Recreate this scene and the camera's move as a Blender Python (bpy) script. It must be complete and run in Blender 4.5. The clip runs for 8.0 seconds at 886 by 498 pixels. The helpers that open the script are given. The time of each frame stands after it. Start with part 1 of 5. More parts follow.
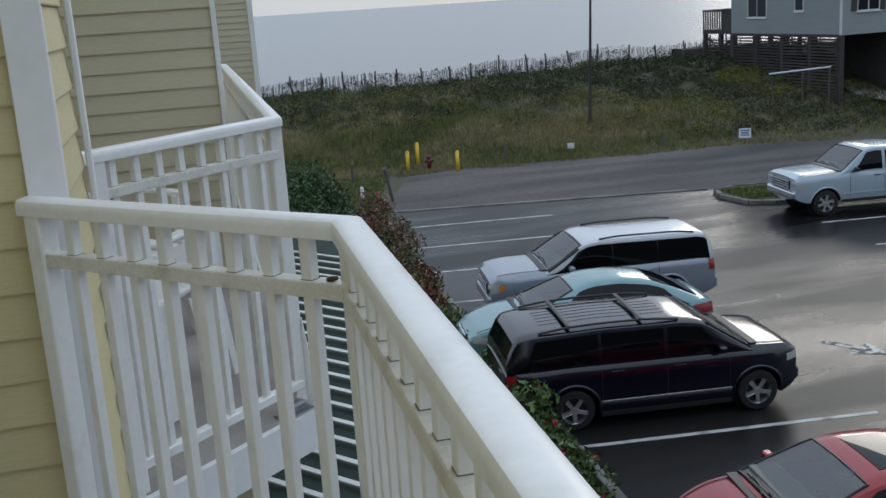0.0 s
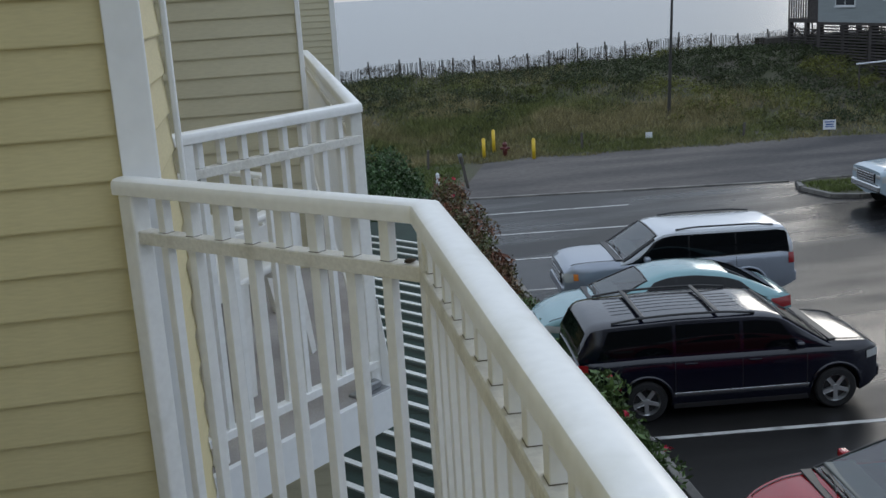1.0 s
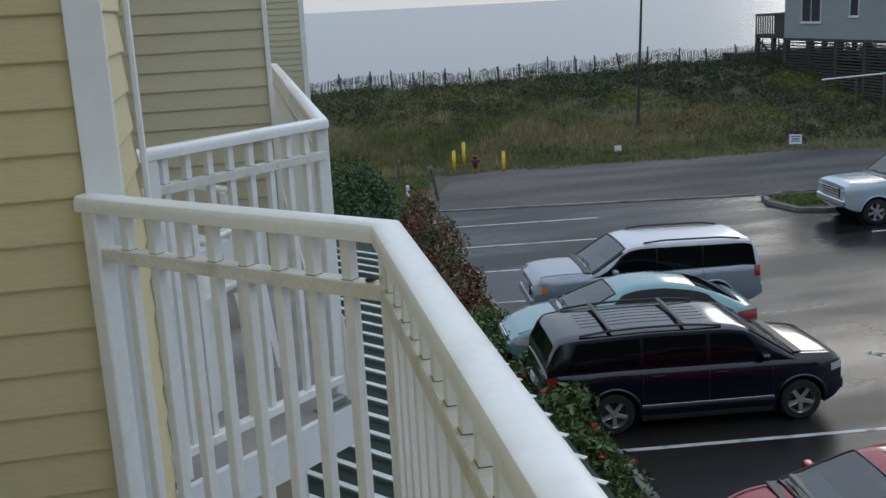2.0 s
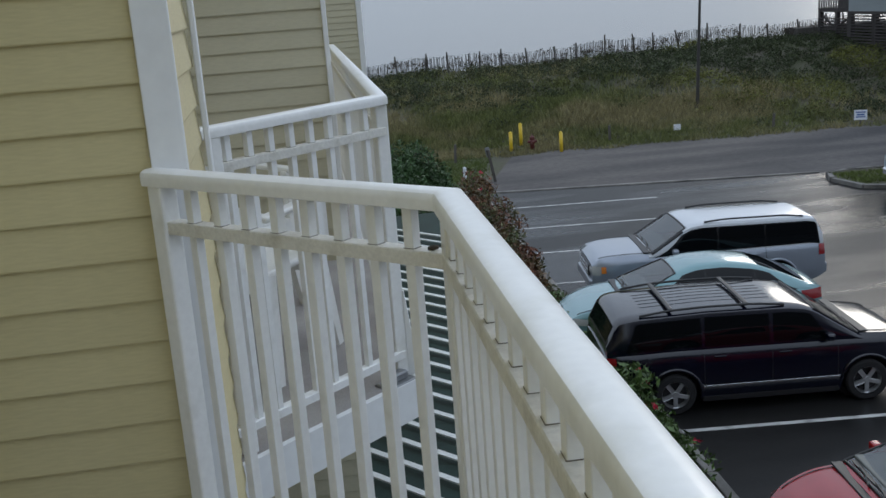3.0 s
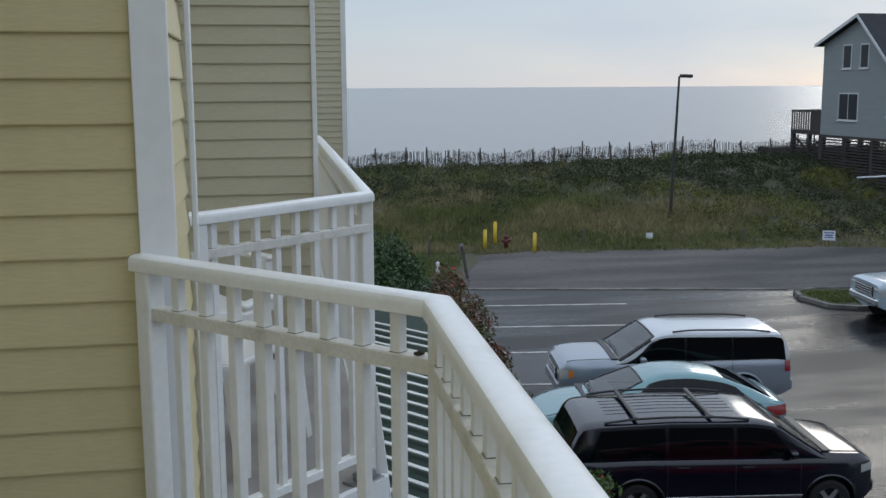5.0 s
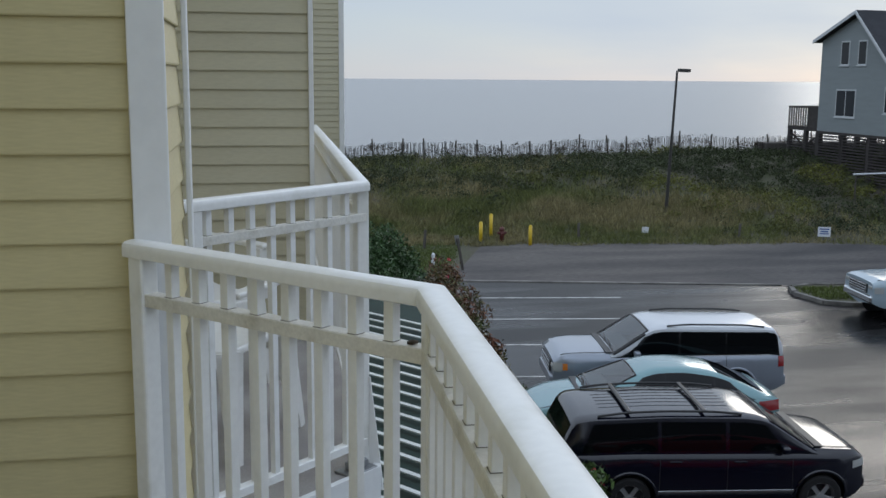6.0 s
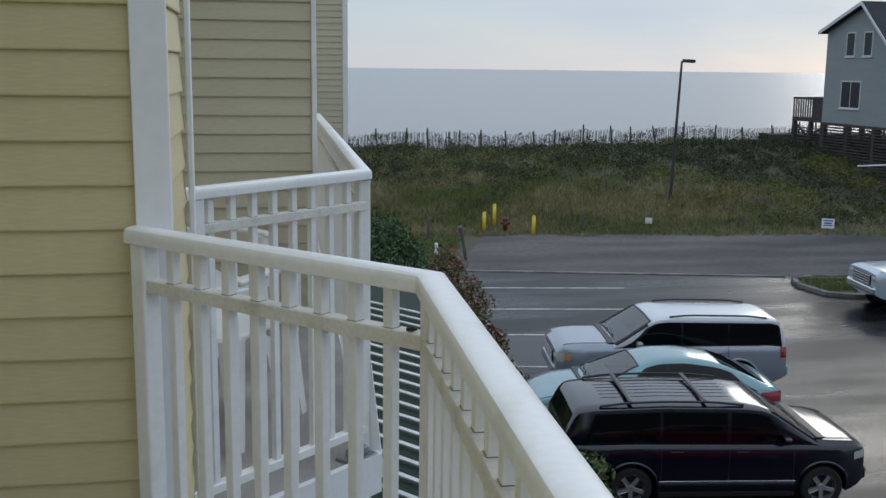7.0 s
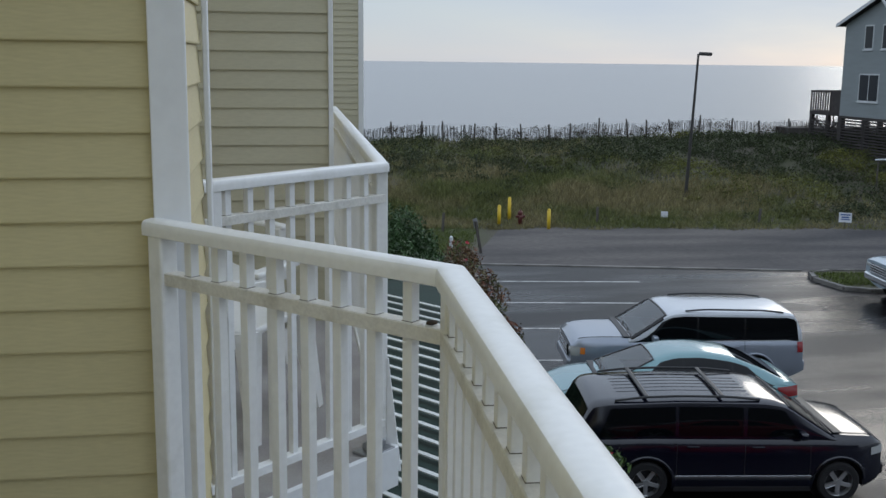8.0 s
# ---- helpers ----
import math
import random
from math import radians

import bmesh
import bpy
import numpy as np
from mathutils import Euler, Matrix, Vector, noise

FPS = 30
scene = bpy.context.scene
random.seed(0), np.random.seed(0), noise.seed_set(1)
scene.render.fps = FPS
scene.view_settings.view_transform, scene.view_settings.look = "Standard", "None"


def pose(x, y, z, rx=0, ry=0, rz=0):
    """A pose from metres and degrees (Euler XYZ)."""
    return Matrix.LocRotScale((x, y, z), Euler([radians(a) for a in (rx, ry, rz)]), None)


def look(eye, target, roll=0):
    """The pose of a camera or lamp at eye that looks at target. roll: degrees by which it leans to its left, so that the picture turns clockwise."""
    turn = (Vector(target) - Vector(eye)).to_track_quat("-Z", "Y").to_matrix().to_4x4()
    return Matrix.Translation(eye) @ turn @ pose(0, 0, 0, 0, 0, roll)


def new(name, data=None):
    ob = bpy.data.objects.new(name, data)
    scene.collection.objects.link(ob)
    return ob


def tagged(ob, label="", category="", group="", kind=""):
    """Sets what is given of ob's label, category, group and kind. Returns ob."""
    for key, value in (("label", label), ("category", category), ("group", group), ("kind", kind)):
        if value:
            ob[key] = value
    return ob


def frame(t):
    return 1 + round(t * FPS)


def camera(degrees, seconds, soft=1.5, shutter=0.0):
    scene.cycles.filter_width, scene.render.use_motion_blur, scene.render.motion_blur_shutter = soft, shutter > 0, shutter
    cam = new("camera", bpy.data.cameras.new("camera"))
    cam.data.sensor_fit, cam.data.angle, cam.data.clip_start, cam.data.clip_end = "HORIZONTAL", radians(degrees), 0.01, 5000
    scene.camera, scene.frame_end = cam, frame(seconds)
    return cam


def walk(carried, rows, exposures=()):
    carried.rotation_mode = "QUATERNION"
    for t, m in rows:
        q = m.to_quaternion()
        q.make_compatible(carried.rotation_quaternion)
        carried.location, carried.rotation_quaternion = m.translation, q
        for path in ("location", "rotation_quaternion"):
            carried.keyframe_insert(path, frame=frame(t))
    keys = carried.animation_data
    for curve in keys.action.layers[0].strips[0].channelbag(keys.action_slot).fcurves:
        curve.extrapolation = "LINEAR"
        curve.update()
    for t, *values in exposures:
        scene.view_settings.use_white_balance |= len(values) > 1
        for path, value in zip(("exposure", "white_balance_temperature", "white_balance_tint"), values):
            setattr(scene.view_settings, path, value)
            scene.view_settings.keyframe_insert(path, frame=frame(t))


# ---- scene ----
cam = camera(46.1, 8.0)
PATH = [
    (0, (0.071, 0.499, 6.876), (0.5339, 2.3894, 6.415), -3.8),
    (0.5, (0.055, 0.433, 6.889), (0.4250, 2.3452, 6.432), -3.7),
    (1, (0.056, 0.442, 6.884), (0.3781, 2.3585, 6.408), -3.6),
    (1.5, (0.061, 0.384, 6.898), (0.4111, 2.3013, 6.449), -3.9),
    (1.7, (0.070, 0.398, 6.905), (0.449, 2.309, 6.455), -3.0),
    (2.8, (0.072, 0.435, 6.880), (0.438, 2.342, 6.401), -3.6),
    (3, (0.06, 0.414, 6.877), (0.3281, 2.3360, 6.394), -4.3),
    (3.5, (0.031, 0.411, 6.889), (0.2473, 2.3594, 6.492), -1.4),
    (4, (0.018, 0.407, 6.906), (0.2764, 2.3680, 6.613), 0.3),
    (4.5, (0.024, 0.397, 6.908), (0.3293, 2.3487, 6.599), -0.2),
    (5, (0.024, 0.407, 6.906), (0.3613, 2.3534, 6.596), -0.3),
    (5.2, (0.025, 0.413, 6.903), (0.359, 2.358, 6.581), -0.2),
    (6.3, (0.028, 0.409, 6.901), (0.373, 2.352, 6.576), 0.8),
    (6.5, (0.031, 0.407, 6.901), (0.3663, 2.3544, 6.592), 1.1),
    (7, (0.032, 0.399, 6.898), (0.3703, 2.3394, 6.553), 0.7),
    (7.5, (0.03, 0.415, 6.894), (0.3572, 2.3535, 6.53), 0.5),
    (8, (0.025, 0.42, 6.894), (0.3353, 2.3626, 6.536), 0.7),
]
walk(cam, [(t, look(eye, target, roll)) for t, eye, target, roll in PATH])

# ---- world and sun: a hazy morning over the sea ----
SUN_AZ, SUN_EL = -38.0, 16.0          # degrees to the left of +y (minus: right), and above the horizon
world = bpy.data.worlds.new("world")
scene.world = world
world.use_nodes = True
wn, wl = world.node_tree.nodes, world.node_tree.links
wn.clear()
sky = wn.new("ShaderNodeTexSky")
sky.sky_type, sky.sun_disc = "NISHITA", False
sky.sun_elevation, sky.sun_rotation = radians(SUN_EL), radians(-SUN_AZ)
sky.air_density, sky.dust_density, sky.ozone_density = 1.0, 0.4, 3.0
coord = wn.new("ShaderNodeTexCoord")
stretch = wn.new("ShaderNodeMapping")
stretch.inputs["Scale"].default_value = (1.0, 1.0, 5.0)
cloud = wn.new("ShaderNodeTexNoise")
cloud.inputs["Scale"].default_value, cloud.inputs["Detail"].default_value = 2.2, 7.0
cover = wn.new("ShaderNodeMapRange")
cover.inputs["From Min"].default_value, cover.inputs["From Max"].default_value = 0.35, 0.7
cover.inputs["To Min"].default_value, cover.inputs["To Max"].default_value = 0.76, 0.97
veil = wn.new("ShaderNodeMix")
veil.data_type = "RGBA"
veil.inputs["B"].default_value = (6.0, 6.9, 8.2, 1)
glow = wn.new("ShaderNodeBackground")
glow.inputs["Strength"].default_value = 0.10
end = wn.new("ShaderNodeOutputWorld")
wl.new(coord.outputs["Generated"], stretch.inputs["Vector"])
wl.new(stretch.outputs["Vector"], cloud.inputs["Vector"])
wl.new(cloud.outputs["Fac"], cover.inputs["Value"])
wl.new(cover.outputs["Result"], veil.inputs["Factor"])
wl.new(sky.outputs["Color"], veil.inputs["A"])
wl.new(veil.outputs["Result"], glow.inputs["Color"])
# an overcast sky is brighter overhead than at the horizon
rise, lift = wn.new("ShaderNodeSeparateXYZ"), wn.new("ShaderNodeMapRange")
lift.inputs["From Min"].default_value, lift.inputs["From Max"].default_value = 0.1, 1.0
lift.inputs["To Min"].default_value, lift.inputs["To Max"].default_value = 0.088, 0.195
wl.new(coord.outputs["Generated"], rise.inputs["Vector"])
wl.new(rise.outputs["Z"], lift.inputs["Value"])
wl.new(lift.outputs["Result"], glow.inputs["Strength"])
wl.new(glow.outputs["Background"], end.inputs["Surface"])
sun = new("sun", bpy.data.lights.new("sun", "SUN"))
sun.data.energy, sun.data.angle, sun.data.color = 0.43, radians(20), (1.0, 0.94, 0.85)
sd = Vector((math.sin(radians(-SUN_AZ)) * math.cos(radians(SUN_EL)), math.cos(radians(SUN_AZ)) * math.cos(radians(SUN_EL)), math.sin(radians(SUN_EL))))
sun.matrix_world = look((0, 0, 30), Vector((0, 0, 30)) - sd)

# ---- materials ----


def mat(name, color, rough=0.6, metal=0.0, vary=0.12, scale=6.0, fine=90.0, bump=0.15, depth=0.004, island=0.0, each=0.0,
        second=None, coat=0.0, wet=0.0, stretch=(1, 1, 1), edge=(0.42, 0.62)):
    """A surface with broad stains and fine grain. second: a colour that shows in patches. island, each: how far pieces differ."""
    m = bpy.data.materials.new(name)
    m.use_nodes = True
    n, l = m.node_tree.nodes, m.node_tree.links
    b = n["Principled BSDF"]
    tc, mp = n.new("ShaderNodeTexCoord"), n.new("ShaderNodeMapping")
    geo = n.new("ShaderNodeNewGeometry")
    mp.inputs["Scale"].default_value = stretch
    l.new(geo.outputs["Position"] if each < 0 else tc.outputs["Object"], mp.inputs["Vector"])
    big, small = n.new("ShaderNodeTexNoise"), n.new("ShaderNodeTexNoise")
    big.inputs["Scale"].default_value, big.inputs["Detail"].default_value = scale, 5
    small.inputs["Scale"].default_value, small.inputs["Detail"].default_value = fine, 3
    for t in (big, small):
        l.new(mp.outputs["Vector"], t.inputs["Vector"])
    base = n.new("ShaderNodeMix")
    base.data_type = "RGBA"
    base.inputs["A"].default_value = (*color, 1)
    base.inputs["B"].default_value = (*(second or [c * (1 - vary) for c in color]), 1)
    ramp = n.new("ShaderNodeMapRange")
    ramp.inputs["From Min"].default_value, ramp.inputs["From Max"].default_value = edge
    l.new(big.outputs["Fac"], ramp.inputs["Value"])
    l.new(ramp.outputs["Result"], base.inputs["Factor"])
    hsv = n.new("ShaderNodeHueSaturation")
    l.new(base.outputs["Result"], hsv.inputs["Color"])
    val = n.new("ShaderNodeMapRange")
    val.inputs["From Min"].default_value, val.inputs["From Max"].default_value = 0.3, 0.7
    val.inputs["To Min"].default_value, val.inputs["To Max"].default_value = 1 - vary, 1 + vary
    l.new(small.outputs["Fac"], val.inputs["Value"])
    last = val.outputs["Result"]
    if island or each > 0:
        info = n.new("ShaderNodeObjectInfo")
        r = n.new("ShaderNodeMapRange")
        k = island or each
        r.inputs["To Min"].default_value, r.inputs["To Max"].default_value = 1 - k, 1 + k
        l.new(geo.outputs["Random Per Island"] if island else info.outputs["Random"], r.inputs["Value"])
        mul = n.new("ShaderNodeMath")
        mul.operation = "MULTIPLY"
        l.new(last, mul.inputs[0])
        l.new(r.outputs["Result"], mul.inputs[1])
        last = mul.outputs["Value"]
    l.new(last, hsv.inputs["Value"])
    l.new(hsv.outputs["Color"], b.inputs["Base Color"])
    b.inputs["Roughness"].default_value, b.inputs["Metallic"].default_value = rough, metal
    b.inputs["Coat Weight"].default_value, b.inputs["Coat Roughness"].default_value = coat, 0.16
    if coat > 0.8:
        b.inputs["Specular IOR Level"].default_value = 0.15
    if wet:
        rr = n.new("ShaderNodeMapRange")
        rr.inputs["From Min"].default_value, rr.inputs["From Max"].default_value = edge
        rr.inputs["To Min"].default_value, rr.inputs["To Max"].default_value = rough, wet
        l.new(big.outputs["Fac"], rr.inputs["Value"])
        l.new(rr.outputs["Result"], b.inputs["Roughness"])
    if bump:
        bp = n.new("ShaderNodeBump")
        bp.inputs["Strength"].default_value, bp.inputs["Distance"].default_value = bump, depth
        l.new(small.outputs["Fac"], bp.inputs["Height"])
        l.new(bp.outputs["Normal"], b.inputs["Normal"])
    return m


def glass(name, color, rough=0.03):
    m = bpy.data.materials.new(name)
    m.use_nodes = True
    b = m.node_tree.nodes["Principled BSDF"]
    b.inputs["Base Color"].default_value = (*color, 1)
    b.inputs["Roughness"].default_value = rough
    b.inputs["IOR"].default_value = 1.5
    b.inputs["Specular IOR Level"].default_value = 0.25
    return m


M_SIDING = mat("yellow_vinyl_siding", (0.575, 0.50, 0.275), 0.55, vary=0.05, scale=1.6, fine=60, bump=0.12, depth=0.002, each=0.03, stretch=(0.4, 0.4, 3))
M_TRIM = mat("white_vinyl_trim", (0.78, 0.79, 0.79), 0.45, vary=0.025, scale=3, fine=25, bump=0.03, depth=0.002)
M_RAIL = mat("white_painted_rail", (0.84, 0.84, 0.82), 0.32, vary=0.03, scale=9, fine=55, bump=0.05, depth=0.002, coat=0.25, second=(0.72, 0.72, 0.68), edge=(0.55, 0.75))
M_GRIME = mat("grimy_white_paint", (0.72, 0.70, 0.64), 0.5, vary=0.08, scale=14, fine=120, bump=0.15, second=(0.55, 0.52, 0.45), edge=(0.5, 0.72))
M_DECK = mat("grey_deck_coating", (0.30, 0.28, 0.27), 0.8, vary=0.10, scale=3, fine=150, second=(0.38, 0.36, 0.34))
M_ASPHALT = mat("wet_asphalt", (0.016, 0.0155, 0.015), 0.41, vary=0.25, scale=0.19, fine=45, bump=0.35, depth=0.008, wet=0.12, second=(0.005, 0.005, 0.006), stretch=(0.38, 1.7, 1), edge=(0.45, 0.62))
M_ROAD = mat("worn_road_surface", (0.086, 0.078, 0.074), 0.8, vary=0.30, scale=0.35, fine=9, bump=0.4, depth=0.015, second=(0.038, 0.036, 0.037), stretch=(0.4, 1.5, 1), edge=(0.40, 0.66))
M_LINE = mat("worn_white_road_paint", (0.46, 0.46, 0.45), 0.6, vary=0.18, scale=3, fine=60, second=(0.12, 0.12, 0.12), edge=(0.5, 0.75))
M_ARROW = mat("flaking_white_road_paint", (0.50, 0.50, 0.48), 0.6, vary=0.2, scale=4.5, fine=60, second=(0.03, 0.03, 0.03), edge=(0.46, 0.56))
M_KERB = mat("concrete_kerb", (0.19, 0.18, 0.165), 0.8, vary=0.18, scale=1.4, fine=60, second=(0.10, 0.095, 0.088), each=0.08)
M_SOIL = mat("sandy_soil", (0.056, 0.050, 0.033), 0.95, vary=0.25, scale=0.35, fine=12, bump=0.5, depth=0.03, second=(0.045, 0.052, 0.020))
M_MULCH = mat("dark_mulch", (0.05, 0.04, 0.03), 0.95, vary=0.3, scale=3, fine=40, bump=0.6, depth=0.02)
M_SAND = mat("beach_sand", (0.36, 0.32, 0.25), 0.9, vary=0.12, scale=0.2, fine=6, bump=0.3, depth=0.03)
M_ASPHALT.node_tree.nodes["Principled BSDF"].inputs["Specular IOR Level"].default_value = 0.155   # a film of water
M_ROAD.node_tree.nodes["Principled BSDF"].inputs["Specular IOR Level"].default_value = 0.3
# yellow siding greyed down: the farther walls' shade is put into this colour
M_PALE = mat("shaded_yellow_siding", (0.53, 0.49, 0.35), 0.55, vary=0.05, scale=1.6, fine=60, bump=0.10, depth=0.002, each=0.03, stretch=(0.4, 0.4, 3))
M_GREENROOF = mat("dark_green_metal", (0.010, 0.032, 0.025), 0.85, vary=0.2, scale=2, fine=40, bump=0.1)
M_DARK = mat("dark_void", (0.012, 0.012, 0.013), 0.8, vary=0.2)


def sea_material():
    m = bpy.data.materials.new("sea_water")
    m.use_nodes = True
    n, l = m.node_tree.nodes, m.node_tree.links
    b = n["Principled BSDF"]
    b.inputs["Base Color"].default_value = (0.19, 0.19, 0.19, 1)
    b.inputs["Roughness"].default_value, b.inputs["IOR"].default_value = 0.22, 1.33
    geo, mp, w, bp = (n.new(k) for k in ("ShaderNodeNewGeometry", "ShaderNodeMapping", "ShaderNodeTexNoise", "ShaderNodeBump"))
    mp.inputs["Scale"].default_value = (0.06, 0.25, 1)
    w.inputs["Scale"].default_value, w.inputs["Detail"].default_value = 1.0, 8
    bp.inputs["Strength"].default_value, bp.inputs["Distance"].default_value = 0.25, 0.5
    l.new(geo.outputs["Position"], mp.inputs["Vector"])
    l.new(mp.outputs["Vector"], w.inputs["Vector"])
    l.new(w.outputs["Fac"], bp.inputs["Height"])
    l.new(bp.outputs["Normal"], b.inputs["Normal"])
    return m


M_SEA = sea_material()

# ---- building helpers ----


def mesh_of(bm, name, material, smooth=False):
    me = bpy.data.meshes.new(name)
    bmesh.ops.recalc_face_normals(bm, faces=bm.faces)
    bm.to_mesh(me)
    bm.free()
    for m in material if isinstance(material, (list, tuple)) else [material]:
        me.materials.append(m)
    if smooth:
        me.polygons.foreach_set("use_smooth", [True] * len(me.polygons))
    return me


def part(name, bm, material, parent=None, label="", smooth=False):
    ob = new(name, mesh_of(bm, name, material, smooth))
    if parent:
        ob.parent = parent
    return tagged(ob, label) if label else ob


def thing(name, label, category, m=None, group="", kind=""):
    ob = new(name)
    if m is not None:
        ob.matrix_world = m
    return tagged(ob, label, category, group, kind)


def box(bm, x0, x1, y0, y1, z0, z1, m=None, bevel=0.0, index=0):
    """A box in bm, with softened edges where bevel is given."""
    vs = bmesh.ops.create_cube(bm, size=1)["verts"]
    for v in vs:
        v.co = Vector((x0 + (v.co.x + 0.5) * (x1 - x0), y0 + (v.co.y + 0.5) * (y1 - y0), z0 + (v.co.z + 0.5) * (z1 - z0)))
        if m is not None:
            v.co = m @ v.co
    fs = {f for v in vs for f in v.link_faces}
    for f in fs:
        f.material_index = index
    if bevel:
        es = list({e for v in vs for e in v.link_edges})
        bmesh.ops.bevel(bm, geom=es, offset=bevel, segments=2, affect="EDGES", profile=0.5)
    return bm


def boxed(x0, x1, y0, y1, z0, z1, m=None, bevel=0.0):
    return box(bmesh.new(), x0, x1, y0, y1, z0, z1, m, bevel)


def tube(bm, p, q, r, r2=None, n=10, caps=True):
    """A round bar from p to q."""
    p, q = Vector(p), Vector(q)
    turn = (q - p).to_track_quat("Z", "Y").to_matrix().to_4x4()
    bmesh.ops.create_cone(bm, cap_ends=caps, segments=n, radius1=r, radius2=r if r2 is None else r2, depth=(q - p).length,
                          matrix=Matrix.Translation((p + q) / 2) @ turn)
    return bm


def pipe(bm, points, r, n=8):
    """A bent round bar through points."""
    ps = [Vector(p) for p in points]
    rings = []
    for i, p in enumerate(ps):
        t = (ps[min(i + 1, len(ps) - 1)] - ps[max(i - 1, 0)]).normalized()
        a = t.cross(Vector((0, 0, 1)) if abs(t.z) < 0.9 else Vector((1, 0, 0))).normalized()
        b = t.cross(a)
        rings.append([bm.verts.new(p + (a * math.cos(2 * math.pi * k / n) + b * math.sin(2 * math.pi * k / n)) * r) for k in range(n)])
    for u, v in zip(rings, rings[1:]):
        for k in range(n):
            bm.faces.new((u[k], u[(k + 1) % n], v[(k + 1) % n], v[k]))
    bm.faces.new(rings[0])
    bm.faces.new(rings[-1][::-1])
    return bm


def prism(bm, outline, y0, y1, m=None):
    """An x-z outline drawn out from y0 to y1."""
    a = [bm.verts.new((x, y0, z)) for x, z in outline]
    b = [bm.verts.new((x, y1, z)) for x, z in outline]
    bm.faces.new(a)
    bm.faces.new(b[::-1])
    for i in range(len(a)):
        j = (i + 1) % len(a)
        bm.faces.new((a[i], b[i], b[j], a[j]))
    if m is not None:
        for v in a + b:
            v.co = m @ v.co
    return bm


def along(p, q, z=0.0):
    """A pose at p whose x axis runs to q, level."""
    d = Vector(q) - Vector(p)
    return pose(p[0], p[1], z, 0, 0, math.degrees(math.atan2(d.y, d.x)))


def swept(bm, points, section):
    """A level bar with mitred corners: section is a closed outline of (across, up) pairs, points its way (x, y, z)."""
    rings = []
    ps = [Vector(p) for p in points]
    for i, p in enumerate(ps):
        a = (p - ps[i - 1]).normalized() if i else (ps[1] - p).normalized()
        b = (ps[i + 1] - p).normalized() if i + 1 < len(ps) else a
        t = (a + b).normalized()
        side = Vector((t.y, -t.x, 0)).normalized() / max(0.3, math.sqrt((1 + a.dot(b)) / 2))
        rings.append([bm.verts.new(p + side * s + Vector((0, 0, u))) for s, u in section])
    for r, s in zip(rings, rings[1:]):
        for i in range(len(r)):
            j = (i + 1) % len(r)
            bm.faces.new((r[i], r[j], s[j], s[i]))
    bm.faces.new(rings[0])
    bm.faces.new(rings[-1][::-1])
    return bm

# ---- ground: one sheet from the lot over the dune to the beach ----
LOT_TURN = -7.0                        # the stalls' lean against the balconies
LOT = pose(5.5, 14.42, 0, 0, 0, LOT_TURN)   # x into the stall, y from stall to stall
STALL = 2.93


def smooth(a, b, v):
    v = min(1.0, max(0.0, (v - a) / (b - a)))
    return v * v * (3 - 2 * v)


def ground_z(x, y):
    """The land: level by the lot, a dune behind the road, then the beach."""
    d = y - (42.6 - 0.11 * max(0.0, x - 12))          # past the road's far edge
    crest = 1.9 + 0.7 * smooth(8, 34, x)
    up = crest * smooth(-0.5, 17, d) ** 0.9
    bumps = 0.28 * noise.noise((x * 0.22, y * 0.22, 3)) + 0.12 * noise.noise((x * 0.7, y * 0.7, 8))
    z = up + bumps * smooth(0, 5, d)
    return z * (1 - smooth(22, 34, d)) - 2.2 * smooth(20, 36, d) - 3.5 * smooth(36, 70, d) - (0.03 if d < -0.2 else 0.0)


def axis(*spans):
    out = []
    for a, b, step in spans:
        out += list(np.arange(a, b, step))
    return out


def build_ground():
    xs = axis((-4500, -300, 1400), (-300, -40, 52), (-40, 70, 1.1), (70, 320, 50), (320, 4600, 1400))
    ys = axis((-300, -10, 58), (-10, 38, 6), (38, 84, 0.9), (84, 130, 9))
    bm = bmesh.new()
    grid = [[bm.verts.new((x, y, ground_z(x, y))) for x in xs] for y in ys]
    for r, s in zip(grid, grid[1:]):
        for i in range(len(xs) - 1):
            bm.faces.new((r[i], r[i + 1], s[i + 1], s[i]))
    return tagged(part("ground", bm, M_SOIL, smooth=True), "sandy ground rising to a grassy dune", "ground", kind="structure")


build_ground()


def sheet(name, corners, z, material, label, category, thick=0.05):
    bm = bmesh.new()
    top = [bm.verts.new((x, y, z)) for x, y in corners]
    low = [bm.verts.new((x, y, z - thick)) for x, y in corners]
    bm.faces.new(top)
    bm.faces.new(low[::-1])
    for i in range(len(top)):
        j = (i + 1) % len(top)
        bm.faces.new((top[i], low[i], low[j], top[j]))
    return tagged(part(name, bm, material), label, category, kind="structure")


sheet("road", [(-40, 33.0), (7.0, 36.6), (9.0, 42.0), (12, 42.6), (17, 42.5), (24, 41.0), (29, 38.6), (60, 24.0), (60, -40), (17, -40), (17, 31)], 0.004, M_ROAD,
      "worn grey road and gravelly turning place by the dune", "road", 0.02)
sheet("car_park", [(5.2, -12), (5.55, 20.6), (6.35, 34.6), (17.5, 32.6), (30, 30.5), (45, 26), (45, -12)], 0.010, M_ASPHALT,
      "wet dark asphalt car park with white stall lines", "car park", 0.02)
sea = bmesh.new()
box(sea, -4800, 4800, 86, 4600, -3.2, -2.6)
tagged(part("sea", sea, M_SEA), "calm pale grey sea under haze", "sea", kind="structure")

